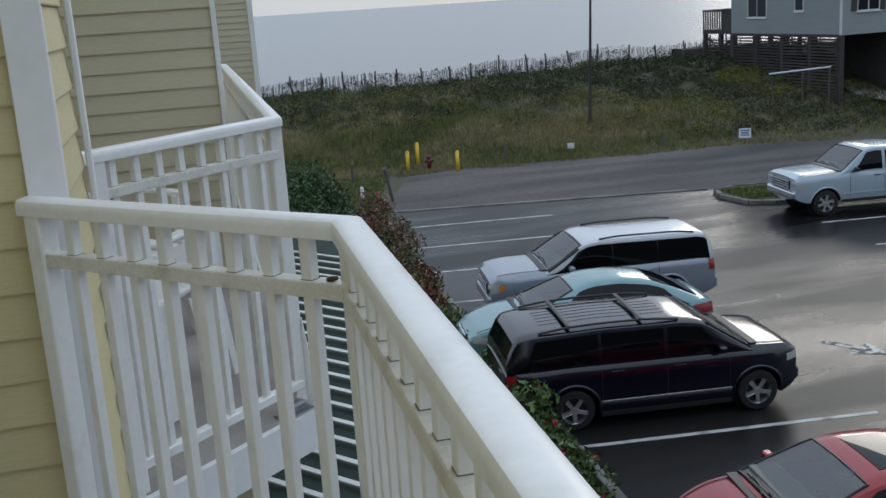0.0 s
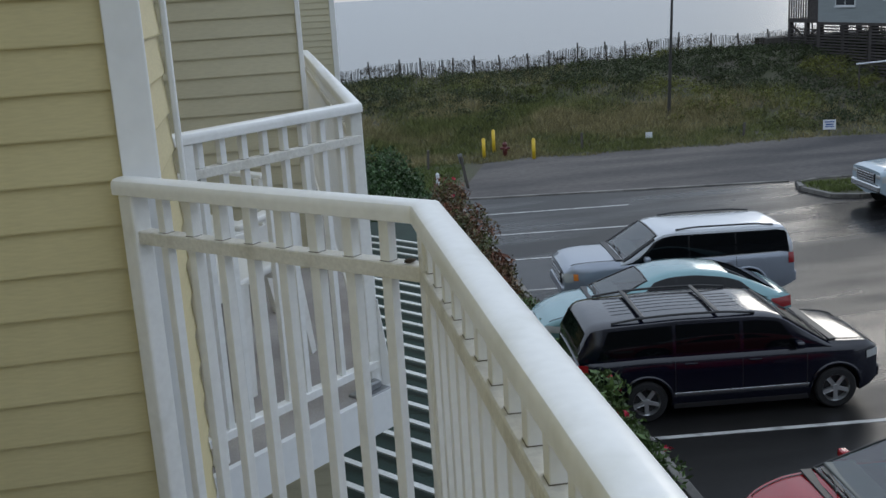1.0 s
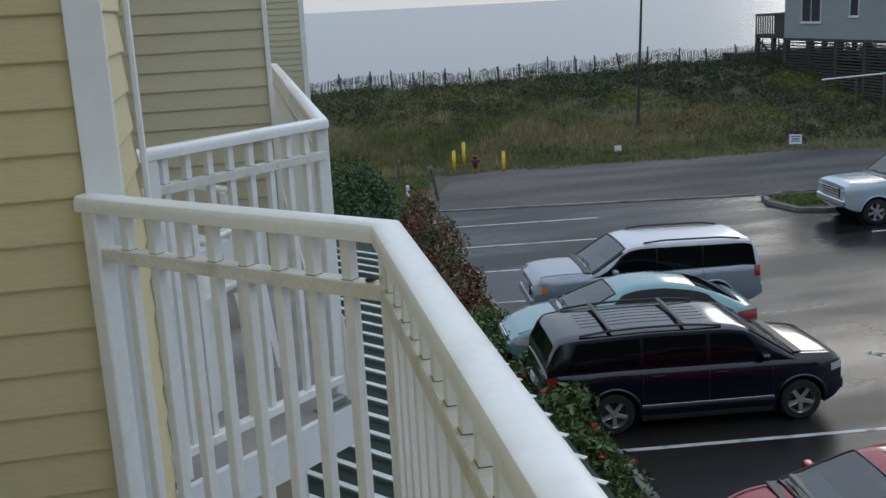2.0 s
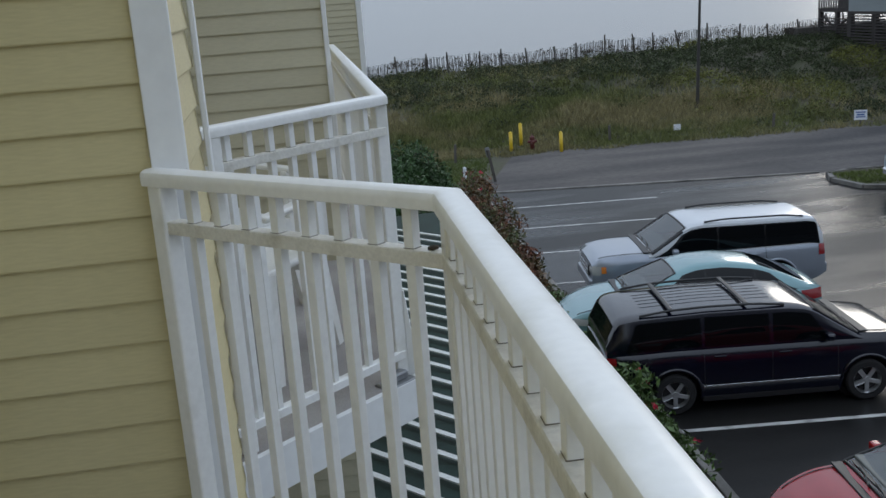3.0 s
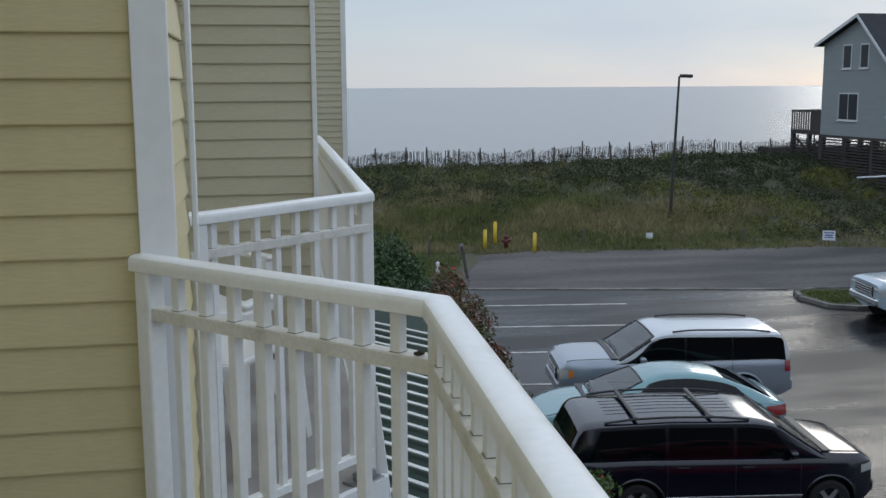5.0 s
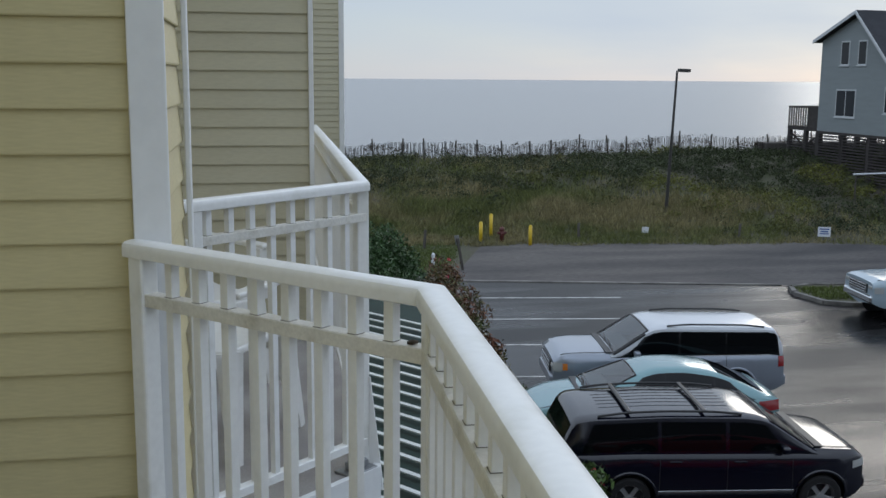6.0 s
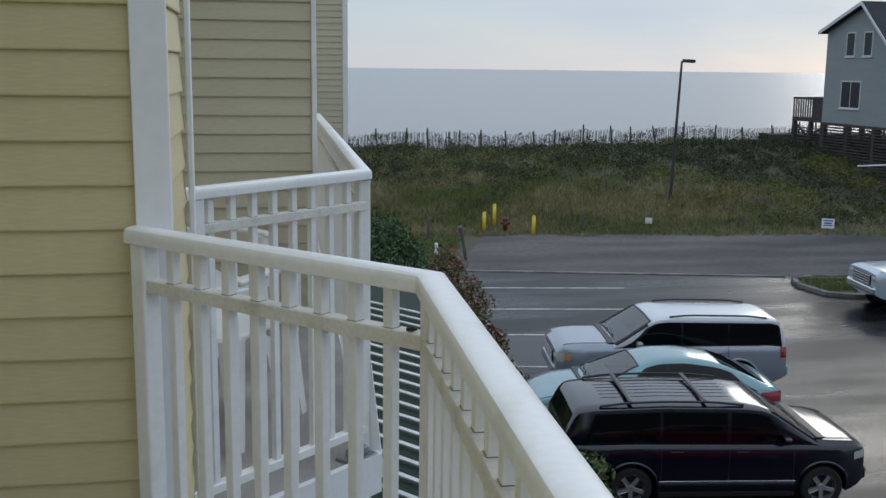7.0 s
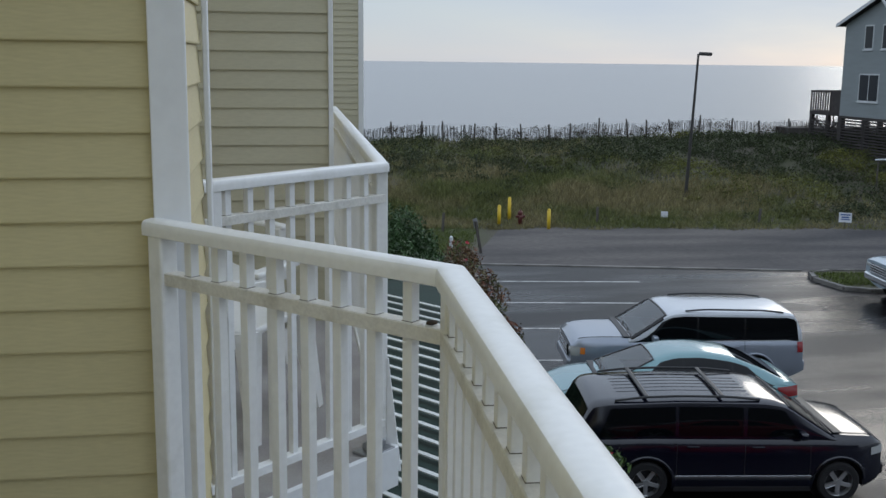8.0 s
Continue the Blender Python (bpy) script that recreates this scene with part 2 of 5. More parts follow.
# stall lines
LINES = [(-2, 0.0, 5.0), (-1, 0.0, 5.0), (0.07, 0.0, 4.9), (1.05, -0.2, 4.8), (2.03, -0.5, 4.4), (3, -0.8, 4.1), (4, -0.95, 3.8), (5, -1.05, 3.7), (6, -1.1, 3.7)]
for k, x0, x1 in LINES:
    tagged(part("stall_line", boxed(x0, x1, k * STALL - 0.05, k * STALL + 0.05, 0.008, 0.0155, LOT), M_LINE), "worn white painted stall line", "road marking",
           "stall lines", "structure")
for k in range(3):
    tagged(part("stall_line", boxed(10.6, 15.6, k * STALL + 7.28, k * STALL + 7.38, 0.008, 0.0155, LOT), M_LINE), "worn white painted stall line", "road marking",
           "stall lines", "structure")


def arrow():
    bm = bmesh.new()
    pts = [(-0.9, 0.10), (0.1, 0.10), (0.1, 0.42), (0.95, 0), (0.1, -0.42), (0.1, -0.10), (-0.9, -0.10)]
    vs = [bm.verts.new((x, y, 0.0155)) for x, y in pts]
    bm.faces.new(vs)
    ob = part("painted_arrow", bm, M_ARROW)
    ob.matrix_world = pose(11.95, 16.8, 0, 0, 0, -60) @ Matrix.Diagonal((0.75, 0.9, 1, 1))
    tagged(ob, "worn white painted traffic arrow on asphalt", "road marking", kind="structure")


arrow()


def kerb(points, width=0.16, height=0.14, piece=1.5):
    """A kerb of concrete lengths along a line."""
    top = thing("kerb", "grey concrete kerb at the car park's edge", "kerb", kind="structure")
    for (a, b) in zip(points, points[1:]):
        n = max(1, round((Vector(b) - Vector(a)).length / piece))
        for i in range(n):
            p, q = Vector(a).lerp(Vector(b), i / n), Vector(a).lerp(Vector(b), (i + 1) / n)
            part("kerb_stone", boxed(0.004, (q - p).length - 0.004, -width / 2, width / 2, -0.05, height, along(p, q), 0.02), M_KERB, top)


kerb([(4.95, 2.0), (5.33, 13.0), (5.58, 20.6), (5.75, 24.8), (6.30, 34.75)])
kerb([(6.30, 34.85), (12.0, 33.7), (17.45, 32.6)], height=0.05)
kerb([(25, 31.2), (18.2, 32.1), (17.35, 31.8), (17.05, 31.0), (17.3, 29.6), (18.0, 29.2), (25, 28.1)], piece=0.9)
sheet("island_soil", [(25, 31.1), (18.2, 32.0), (17.4, 31.7), (17.15, 31.0), (17.4, 29.7), (18.05, 29.3), (25, 28.2)], 0.115, M_SOIL, "grassy soil on the kerbed island", "island", 0.1)

# ---- the hotel: stepped walls and balconies ----
RZ = 6.53                              # top of the rail caps
DECK = RZ - 1.075
LAP = 0.0995


def wall_of_boards(name, p, q, z0, z1, thick, first, label, clad=M_SIDING, lap=LAP):
    """A wall from p to q (its face to the right of that way), clad in lapped boards whose lower edges lie at first + k lap."""
    m = along(p, q)
    length = (Vector(q) - Vector(p)).length
    top = thing(name, label, "wall", kind="structure")
    part("sheathing", boxed(0, length, 0.0, thick, z0, z1, m), clad, top)
    bm = bmesh.new()
    # a bevelled board: the lower edge proud
    prism(bm, [(-0.002, lap + 0.010), (-0.004, lap + 0.010), (-0.0145, 0.004), (-0.0135, 0.0), (-0.002, 0.0)], 0, length)
    me = mesh_of(bm, "siding_board", clad)
    k = math.ceil((z0 - first) / lap)
    while first + k * lap < z1:
        ob = new("siding_board", me)
        ob.parent = top
        ob.matrix_world = m @ pose(0, 0, first + k * lap) @ Matrix(((0, 1, 0, 0), (1, 0, 0, 0), (0, 0, 1, 0), (0, 0, 0, 1)))
        k += 1
    return top


FIN = 2.87                             # near face of the wall between the balconies
FX = -0.178                            # its outer face
wall_of_boards("wall_fin", (-2.4, FIN + 0.02), (FX - 0.076, FIN + 0.02), 3.0, 9.4, 0.3, 6.721, "pale yellow lap-sided wall between two balconies", lap=0.1024)
wall_of_boards("wall_fin_end", (FX - 0.014, FIN + 0.005), (FX - 0.014, FIN + 0.49), 3.0, 9.4, 0.055, 6.721, "narrow yellow lap-sided end of the dividing wall", lap=0.1024)
tagged(part("corner_trim", boxed(FX - 0.081, FX + 0.002, FIN - 0.012, FIN + 0.004, 3.0, 9.4, bevel=0.003), M_TRIM), "white vinyl corner trim board", "trim", kind="structure")
tagged(part("edge_trim", boxed(FX + 0.006, FX + 0.022, FIN + 0.47, FIN + 0.508, 3.0, 9.4, bevel=0.004), M_TRIM), "thin white channel at the siding's edge", "trim", kind="structure")
W2 = 6.10
wall_of_boards("wall_divider", (-2.4, W2), (0.297, W2), 3.0, 9.4, 0.16, 6.927, "yellow lap-sided privacy wall on the next balcony, greyed as in shade", M_PALE)
tagged(part("edge_trim", boxed(0.297, 0.323, W2 - 0.03, W2 + 0.17, 3.0, 9.4, bevel=0.004), M_TRIM), "thin cream trim at the privacy wall's edge", "trim", kind="structure")
W3 = 17.7
wall_of_boards("wall_far_wing", (-2.4, W3), (1.345, W3), 0.0, 9.8, 0.3, 6.966, "yellow lap-sided wall of the building's far wing, greyed as in shade", M_PALE)
tagged(part("corner_trim", boxed(1.345, 1.43, W3 - 0.03, W3 + 0.06, 0.0, 9.8, bevel=0.004), M_TRIM), "white corner trim of the far wing", "trim", kind="structure")
wall_of_boards("wall_back", (-0.81, -6.0), (-0.81, FIN), 3.0, 9.4, 0.25, 6.747, "pale yellow lap-sided back wall of the balcony")
wall_of_boards("wall_inner", (-2.2, FIN + 0.35), (-2.2, W3), 3.0, 9.4, 0.25, 6.747, "yellow lap-sided wall behind the balconies")
wall_of_boards("wall_low", (-1.4, -8.0), (-1.4, W3), 0.0, 3.0, 0.4, 2.4, "yellow lap-sided ground storey wall")
tagged(part("wall_behind", boxed(-0.86, 0.25, -6.2, -6.0, 3.0, 7.6), M_SIDING), "plain yellow wall closing the balcony", "wall", kind="structure")

# decks, with white boards round their edges
D1 = [(-0.86, -6.0), (0.18, -6.0), (0.366, 2.23), (-0.205, 2.84), (-0.86, 2.84)]
D2 = [(-2.2, FIN + 0.51), (-0.20, FIN + 0.51), (-0.24, 3.50), (0.430, 4.12), (0.495, 8.65), (-0.06, 9.25), (-2.2, 9.25)]


def deck(points, label):
    top = thing("balcony_deck", label, "balcony deck", kind="structure")
    bm = bmesh.new()
    a = [bm.verts.new((x, y, DECK)) for x, y in points]
    b = [bm.verts.new((x, y, DECK - 0.13)) for x, y in points]
    bm.faces.new(a)
    bm.faces.new(b[::-1])
    for i in range(len(a)):
        bm.faces.new((a[i], b[i], b[(i + 1) % len(a)], a[(i + 1) % len(a)]))
    part("floor_slab", bm, M_DECK, top)
    return top


DK1 = deck(D1, "grey coated balcony deck with white edge boards")
DK2 = deck(D2, "grey coated balcony deck with white edge boards")
for top, way in ((DK1, [(0.185, -6), (0.376, 2.235), (-0.195, 2.845)]), (DK2, [(-0.25, 3.49), (0.440, 4.115), (0.505, 8.65), (-0.06, 9.26)])):
    part("fascia", swept(bmesh.new(), [(x, y, DECK - 0.145) for x, y in way], [(-0.012, 0), (0.014, 0), (0.014, 0.152), (-0.012, 0.152)]), M_TRIM, top, "white edge board")

# rail: cap, mid rail, bottom rail, posts and pickets
CAP = [(-0.0270, 0), (0.0270, 0), (0.0296, 0.002), (0.0300, 0.018), (0.0292, 0.0268), (0.0262, 0.0322), (0.0205, 0.0352), (0.010, 0.0370), (0, 0.0377),
       (-0.010, 0.0370), (-0.0205, 0.0352), (-0.0262, 0.0322), (-0.0292, 0.0268), (-0.0300, 0.018), (-0.0296, 0.002)]
BAR = [(-0.019, 0), (0.019, 0), (0.019, 0.0265), (0.0168, 0.0290), (-0.0168, 0.0290), (-0.019, 0.0265)]


def railing(way, runs, label, posts, side=0.0115):
    """runs: for each stretch of the way, which end the count starts from (0 or 1), the first picket's distance from it, and the spacing."""
    top = thing("balcony_railing", label, "railing", group="balcony railings")
    pts = [Vector((x, y, 0)) for x, y in way]
    part("top_rail", swept(bmesh.new(), [(p.x, p.y, RZ - 0.0377) for p in pts], CAP), M_RAIL, top).data.shade_smooth()
    top.children[0].data.set_sharp_from_angle(angle=radians(30))
    short = pts[:-1] + [pts[-1].lerp(pts[-2], 0.055 / (pts[-1] - pts[-2]).length)]
    part("mid_rail", swept(bmesh.new(), [(p.x, p.y, RZ - 0.147) for p in short], BAR), M_GRIME, top)
    part("bottom_rail", swept(bmesh.new(), [(p.x, p.y, DECK + 0.075) for p in short], BAR), M_RAIL, top)
    pick = mesh_of(boxed(-side, side, -side, side, DECK + 0.09, RZ - 0.036, bevel=0.002), "picket", M_RAIL)
    seam = mesh_of(boxed(-side - 0.0006, side + 0.0006, -side - 0.0006, side + 0.0006, RZ - 0.1183, RZ - 0.1168), "picket_seam", M_SEAM)
    for a, b, (end, first, spacing) in zip(pts, pts[1:], runs):
        if end:
            a, b = b, a
        ang = math.degrees(math.atan2((b - a).y, (b - a).x))
        way_long, d = (b - a).length, first
        while d < way_long - 0.03:
            p = a.lerp(b, d / way_long)
            d += spacing
            if p.y < -2.5:
                break
            for name, me in (("picket", pick), ("picket_seam", seam)):
                ob = new(name, me)
                ob.parent = top
                ob.matrix_world = pose(p.x, p.y, 0, 0, 0, ang)
    for x, y, turn in posts:
        part("post", boxed(-0.024, 0.024, -0.024, 0.024, DECK, RZ - 0.036, pose(x, y, 0, 0, 0, turn), 0.006), M_RAIL, top)
    return top


M_SEAM = mat("dark_joint", (0.16, 0.14, 0.11), 0.9, vary=0.3, scale=40, fine=200, bump=0)
RAIL1 = railing([(0.139, -6.0), (0.330, 2.235), (-0.262, 2.850)], [(1, 0.052, 0.092), (0, 0.092, 0.0895)],
                "white painted balcony railing with square pickets, grimy mid rail", [(0.336, 2.216, 2), (-0.238, 2.822, -46), (0.208, -3.0, 0)])
RAIL2 = railing([(-0.222, 3.592), (0.392, 4.162), (0.452, 8.58), (-0.08, 9.12)], [(1, 0.09, 0.090), (0, 0.09, 0.09), (0, 0.09, 0.09)],
                "white painted railing round the next balcony", [(-0.178, 3.632, 43), (0.388, 4.17, 20), (0.450, 8.57, 20)])
# a thin flared plate closes the foot of the next balcony's corner post
foot_plate = bmesh.new()
prism(foot_plate, [(0.03, DECK + 0.34), (0.034, DECK + 0.34), (0.085, DECK - 0.10), (0.03, DECK - 0.10)], -0.004, 0.004, pose(0.388, 4.165, 0, 0, 0, -20))
part("foot_plate", foot_plate, M_TRIM, RAIL2)

# ---- vehicles ----
M_NAVY = mat("navy_car_paint", (0.0012, 0.002, 0.009), 0.14, vary=0.05, scale=2, fine=300, bump=0.0, coat=0.5)
M_SILVER = mat("silver_car_paint", (0.27, 0.30, 0.35), 0.28, metal=0.45, vary=0.03, scale=2, fine=400, bump=0.0, coat=0.9)
M_WHITEROOF = mat("white_roof_paint", (0.52, 0.54, 0.57), 0.25, vary=0.03, scale=2, fine=300, bump=0.0, coat=0.9)
M_TEAL = mat("pale_teal_car_paint", (0.16, 0.29, 0.31), 0.25, metal=0.3, vary=0.03, scale=2, fine=400, bump=0.0, coat=1.0)
M_ICE = mat("pale_blue_truck_paint", (0.33, 0.41, 0.46), 0.25, metal=0.1, vary=0.03, scale=2, fine=300, bump=0.0, coat=1.0)
M_RED = mat("red_car_paint", (0.30, 0.008, 0.012), 0.22, vary=0.05, scale=2, fine=300, bump=0.0, coat=1.0)
M_CARGLASS = glass("dark_car_glass", (0.002, 0.003, 0.004))


def clear_glass(name, tint):
    """Thin clear glass: see-through, with a mirror sheen that grows towards grazing."""
    m = bpy.data.materials.new(name)
    m.use_nodes = True
    n, l = m.node_tree.nodes, m.node_tree.links
    n.remove(n["Principled BSDF"])
    see, shine, blend, fres = (n.new(k) for k in ("ShaderNodeBsdfTransparent", "ShaderNodeBsdfGlossy", "ShaderNodeMixShader", "ShaderNodeFresnel"))
    see.inputs["Color"].default_value = (*tint, 1)
    shine.inputs["Roughness"].default_value = 0.02
    fres.inputs["IOR"].default_value = 2.2
    l.new(fres.outputs["Fac"], blend.inputs["Fac"])
    l.new(see.outputs["BSDF"], blend.inputs[1])
    l.new(shine.outputs["BSDF"], blend.inputs[2])
    l.new(blend.outputs["Shader"], n["Material Output"].inputs["Surface"])
    return m


M_WINDSHIELD = clear_glass("windshield_glass", (0.62, 0.76, 0.76))
M_DASH = mat("grey_dashboard", (0.14, 0.15, 0.14), 0.6, vary=0.1, bump=0.05)
M_SEAT = mat("grey_seat_cloth", (0.26, 0.26, 0.24), 0.9, vary=0.12, fine=120)
M_TYRE = mat("tyre_rubber", (0.009, 0.009, 0.010), 0.8, vary=0.15, fine=60)
M_ALLOY = mat("alloy_wheel", (0.55, 0.56, 0.57), 0.3, metal=0.9, vary=0.05, bump=0.0)
M_CHROME = mat("chrome", (0.75, 0.76, 0.77), 0.12, metal=1.0, vary=0.03, bump=0.0)
M_BLACK = mat("black_plastic", (0.010, 0.010, 0.011), 0.45, vary=0.12, bump=0.05)
M_LAMP_R = mat("red_lamp_lens", (0.22, 0.008, 0.010), 0.12, vary=0.05, bump=0.0, coat=1.0)
M_LAMP_C = mat("clear_lamp_lens", (0.36, 0.37, 0.36), 0.1, vary=0.06, bump=0.0, coat=1.0)
M_LAMP_A = mat("amber_lamp_lens", (0.65, 0.20, 0.03), 0.12, vary=0.05, bump=0.0, coat=1.0)
M_GLOSSBLACK = mat("gloss_black_trim", (0.008, 0.008, 0.009), 0.15, vary=0.1, bump=0.0)
M_PLATE = mat("number_plate_white", (0.6, 0.6, 0.62), 0.5, vary=0.05)


def curve_at(points):
    xs, zs = zip(*sorted(points))
    return lambda x: float(np.interp(x, xs, zs))


def eased(points, width=0.10):
    """The same line with its corners rounded off."""
    f = curve_at(points)
    return lambda x: sum(f(x + width * k / 3) for k in range(-3, 4)) / 7


def sharp(ob, degrees=32):
    ob.data.polygons.foreach_set("use_smooth", [True] * len(ob.data.polygons))
    ob.data.set_sharp_from_angle(angle=radians(degrees))
    return ob


def lathe(bm, profile, n=28):
    """A profile of (across, radius) pairs turned about the y axis."""
    rings = []
    for y, r in profile:
        rings.append([bm.verts.new((r * math.cos(2 * math.pi * i / n), y, r * math.sin(2 * math.pi * i / n))) for i in range(n)])
    for a, b in zip(rings, rings[1:]):
        for i in range(n):
            bm.faces.new((a[i], a[(i + 1) % n], b[(i + 1) % n], b[i]))
    return rings


def wheel_at(car, x, y, r, spokes, out):
    """A wheel whose outer side looks to out (-1 or 1 along y)."""
    bm = bmesh.new()
    w = 0.11
    lathe(bm, [(-w, r * 0.66), (-w, r * 0.90), (-w * 0.75, r * 0.985), (0, r), (w * 0.75, r * 0.985), (w, r * 0.90), (w, r * 0.66)])
    tyre = sharp(part("wheel", bm, M_TYRE, car), 40)
    tyre.matrix_basis = pose(x, y, r)
    bm = bmesh.new()
    rings = lathe(bm, [(out * 0.095, r * 0.67), (out * 0.105, r * 0.64), (out * 0.07, r * 0.60), (out * 0.02, r * 0.58)])
    for k in range(spokes):
        a = 2 * math.pi * k / spokes + 0.3
        m = Matrix.Rotation(a, 4, "Y")
        box(bm, r * 0.10, r * 0.62, min(out * 0.060, out * 0.085), max(out * 0.060, out * 0.085), -r * 0.10, r * 0.10, m, 0.006)
    tube(bm, (0, out * 0.055, 0), (0, out * 0.10, 0), r * 0.17, r * 0.14, 16)
    rim = part("rim", bm, M_ALLOY, tyre, "bright alloy rim")
    bm = bmesh.new()
    tube(bm, (0, out * 0.015, 0), (0, out * 0.02, 0), r * 0.6, None, 24)
    part("brake_disc", bm, M_BLACK, tyre)


def build_car(label, m, c, paint):
    """A car about its wheelbase's middle, x forward. c: its measures."""
    car = thing(c["name"], label, c["category"], m, "parked cars")
    hw, xf, xr, wr, ax, sill = c["hw"], c["xf"], c["xr"], c["wheel"], c["wb"] / 2, c["sill"]
    belt, top, roof = eased(c["belt"], 0.12), eased(c["top"], 0.10), eased(c["roof"], 0.12)
    nose, tail = c.get("nose", 0.26), c.get("tail", 0.16)

    def wide(x):
        k = max(0.0, (x - (xf - 0.75)) / 0.75) ** 2.4 * nose + max(0.0, ((xr + 0.6) - x) / 0.6) ** 2.4 * tail
        return hw * (1 - k)

    def low(x):
        z = sill + 0.16 * max(0.0, (x - (xf - 0.5)) / 0.5) ** 2 + 0.16 * max(0.0, ((xr + 0.5) - x) / 0.5) ** 2
        for a in (-ax, ax):
            d = abs(x - a)
            if d < wr + 0.07:
                z = max(z, wr + math.sqrt((wr + 0.07) ** 2 - d * d) - 0.01)
        return z

    def side(x, z):
        """How far out the body's side is at x and height z."""
        b, w = belt(x), wide(x)
        k = (z - sill) / max(0.1, b - sill)
        return w * float(np.interp(k, (0, 0.12, 0.45, 0.8, 0.93, 1.0), (0.95, 0.985, 1.0, 0.985, 0.965, 0.93)))

    stops = sorted(set([xr, xf] + list(np.linspace(xr + 0.02, xf - 0.02, 84)) + [s * ax + k * (wr + 0.071) for s in (-1, 1) for k in (-1, 1)]))
    bm = bmesh.new()
    rings = []
    for x in stops:
        b, t, l, w = belt(x), top(x), low(x), wide(x)
        half = [(0, sill + 0.02)]
        for k in (0.0, 0.12, 0.30, 0.5, 0.7, 0.85, 0.95, 1.0):
            z = l + (b - l) * k
            half.append((side(x, z), z))
        half += [(w * 0.88, t - 0.012 + 0.0), (w * 0.5, t + 0.012), (0, t + 0.018)]
        full = half + [(-y, z) for y, z in half[-2:0:-1]]
        rings.append([bm.verts.new((x, y, z)) for y, z in full])
    n = len(rings[0])
    for a, b2 in zip(rings, rings[1:]):
        for i in range(n):
            j = (i + 1) % n
            f = bm.faces.new((a[i], a[j], b2[j], b2[i]))
            f.material_index = 1 if i in (0, n - 1) else 0
    bm.faces.new(rings[0])
    bm.faces.new(rings[-1][::-1])
    sharp(part("body", bm, [paint, M_BLACK], car), 28)

    # greenhouse
    g0, g1 = c["cab"]

    def edge_w(x):
        b = belt(x)
        return wide(x) * 0.94 - max(0.0, roof(x) - b) * c.get("tumble", 0.24)

    def flank(x, v):
        b, z1 = belt(x) - 0.02, max(belt(x), roof(x) - 0.045)
        w0 = wide(x) * 0.94
        return Vector((x, w0 + (edge_w(x) - w0) * v + 0.018 * math.sin(math.pi * v), b + (z1 - b) * v))

    def crown(x, s):
        w = edge_w(x) - 0.05
        return Vector((x, s * w, roof(x) + 0.028 * (1 - s * s) - 0.012))

    bm = bmesh.new()
    rings = []
    for x in np.linspace(g0, g1, 60):
        half = [flank(x, v) for v in (0, 0.25, 0.5, 0.75, 1.0)] + [crown(x, s) for s in (1.0, 0.75, 0.5, 0.25, 0.0)]
        full = half + [Vector((p.x, -p.y, p.z)) for p in half[-2::-1]]
        rings.append([bm.verts.new(p) for p in full])
    w0, w1 = c["windshield"]
    for a, b2 in zip(rings, rings[1:]):
        glazed = w1 < (a[0].co.x + b2[0].co.x) / 2 < w0
        for i in range(len(a) - 1):
            if not (glazed and 5 <= i < len(a) - 6):       # the windshield's opening
                bm.faces.new((a[i], a[i + 1], b2[i + 1], b2[i]))
    bm.faces.new(rings[0])
    bm.faces.new(rings[-1][::-1])
    cab = sharp(part("cab", bm, c.get("roof_paint", paint), car), 30)

    def pane(name, corner, nu, nv, material, parent, lift, proud=0.007):
        bm = bmesh.new()
        g = [[bm.verts.new(corner(i / nu, j / nv)) for j in range(nv + 1)] for i in range(nu + 1)]
        for i in range(nu):
            for j in range(nv):
                bm.faces.new((g[i][j], g[i + 1][j], g[i + 1][j + 1], g[i][j + 1]))
        bmesh.ops.recalc_face_normals(bm, faces=bm.faces)
        mid = sum((v.co for v in bm.verts), Vector()) / len(bm.verts)
        sgn = 1 if bm.faces[:][len(bm.faces) // 2].normal.dot(lift) > 0 else -1
        bm.normal_update()
        moves = [(v, v.normal * sgn * proud) for v in bm.verts]
        for v, d in moves:
            v.co += d
        ob = part(name, bm, material, parent)
        return sharp(ob, 40)

    for s in (1, -1):
        if c.get("band"):
            # blacked-out pillars behind the side glass
            def band_at(u, v, s=s, q=c["band"]):
                x = (q[0] + (q[1] - q[0]) * u) * (1 - v) + (q[2] + (q[3] - q[2]) * u) * v
                p = flank(x, 0.05 + 0.87 * v)
                return Vector((p.x, s * p.y, p.z))
            pane("pillar_trim", band_at, 14, 4, M_GLOSSBLACK, cab, Vector((0, s, 0.2)), 0.004)
        for x0b, x1b, x0t, x1t in c["windows"]:
            def at(u, v, s=s, q=(x0b, x1b, x0t, x1t)):
                k = 0.10 + 0.80 * v
                x = (q[0] + (q[1] - q[0]) * u) * (1 - v) + (q[2] + (q[3] - q[2]) * u) * v
                p = flank(x, k)
                return Vector((p.x, s * p.y, p.z))
            pane("side_window", at, 8, 4, M_CARGLASS, cab, Vector((0, s, 0.2)))
    a, b = c["windshield"]
    rim = [crown(a, k / 4) for k in range(-4, 5)] + [crown(a + (b - a) * k / 6, 1) for k in range(1, 7)]
    rim += [crown(b, -k / 4) for k in range(-3, 5)] + [crown(b + (a - b) * k / 6, -1) for k in range(1, 6)]
    part("windshield_seal", pipe(bmesh.new(), [p + Vector((0, 0, 0.008)) for p in rim + rim[:1]], 0.016, 6), M_BLACK, cab)
    # what shows through it: dashboard, wheel and front seats
    dash, floor_z = a - 0.42, belt(0)
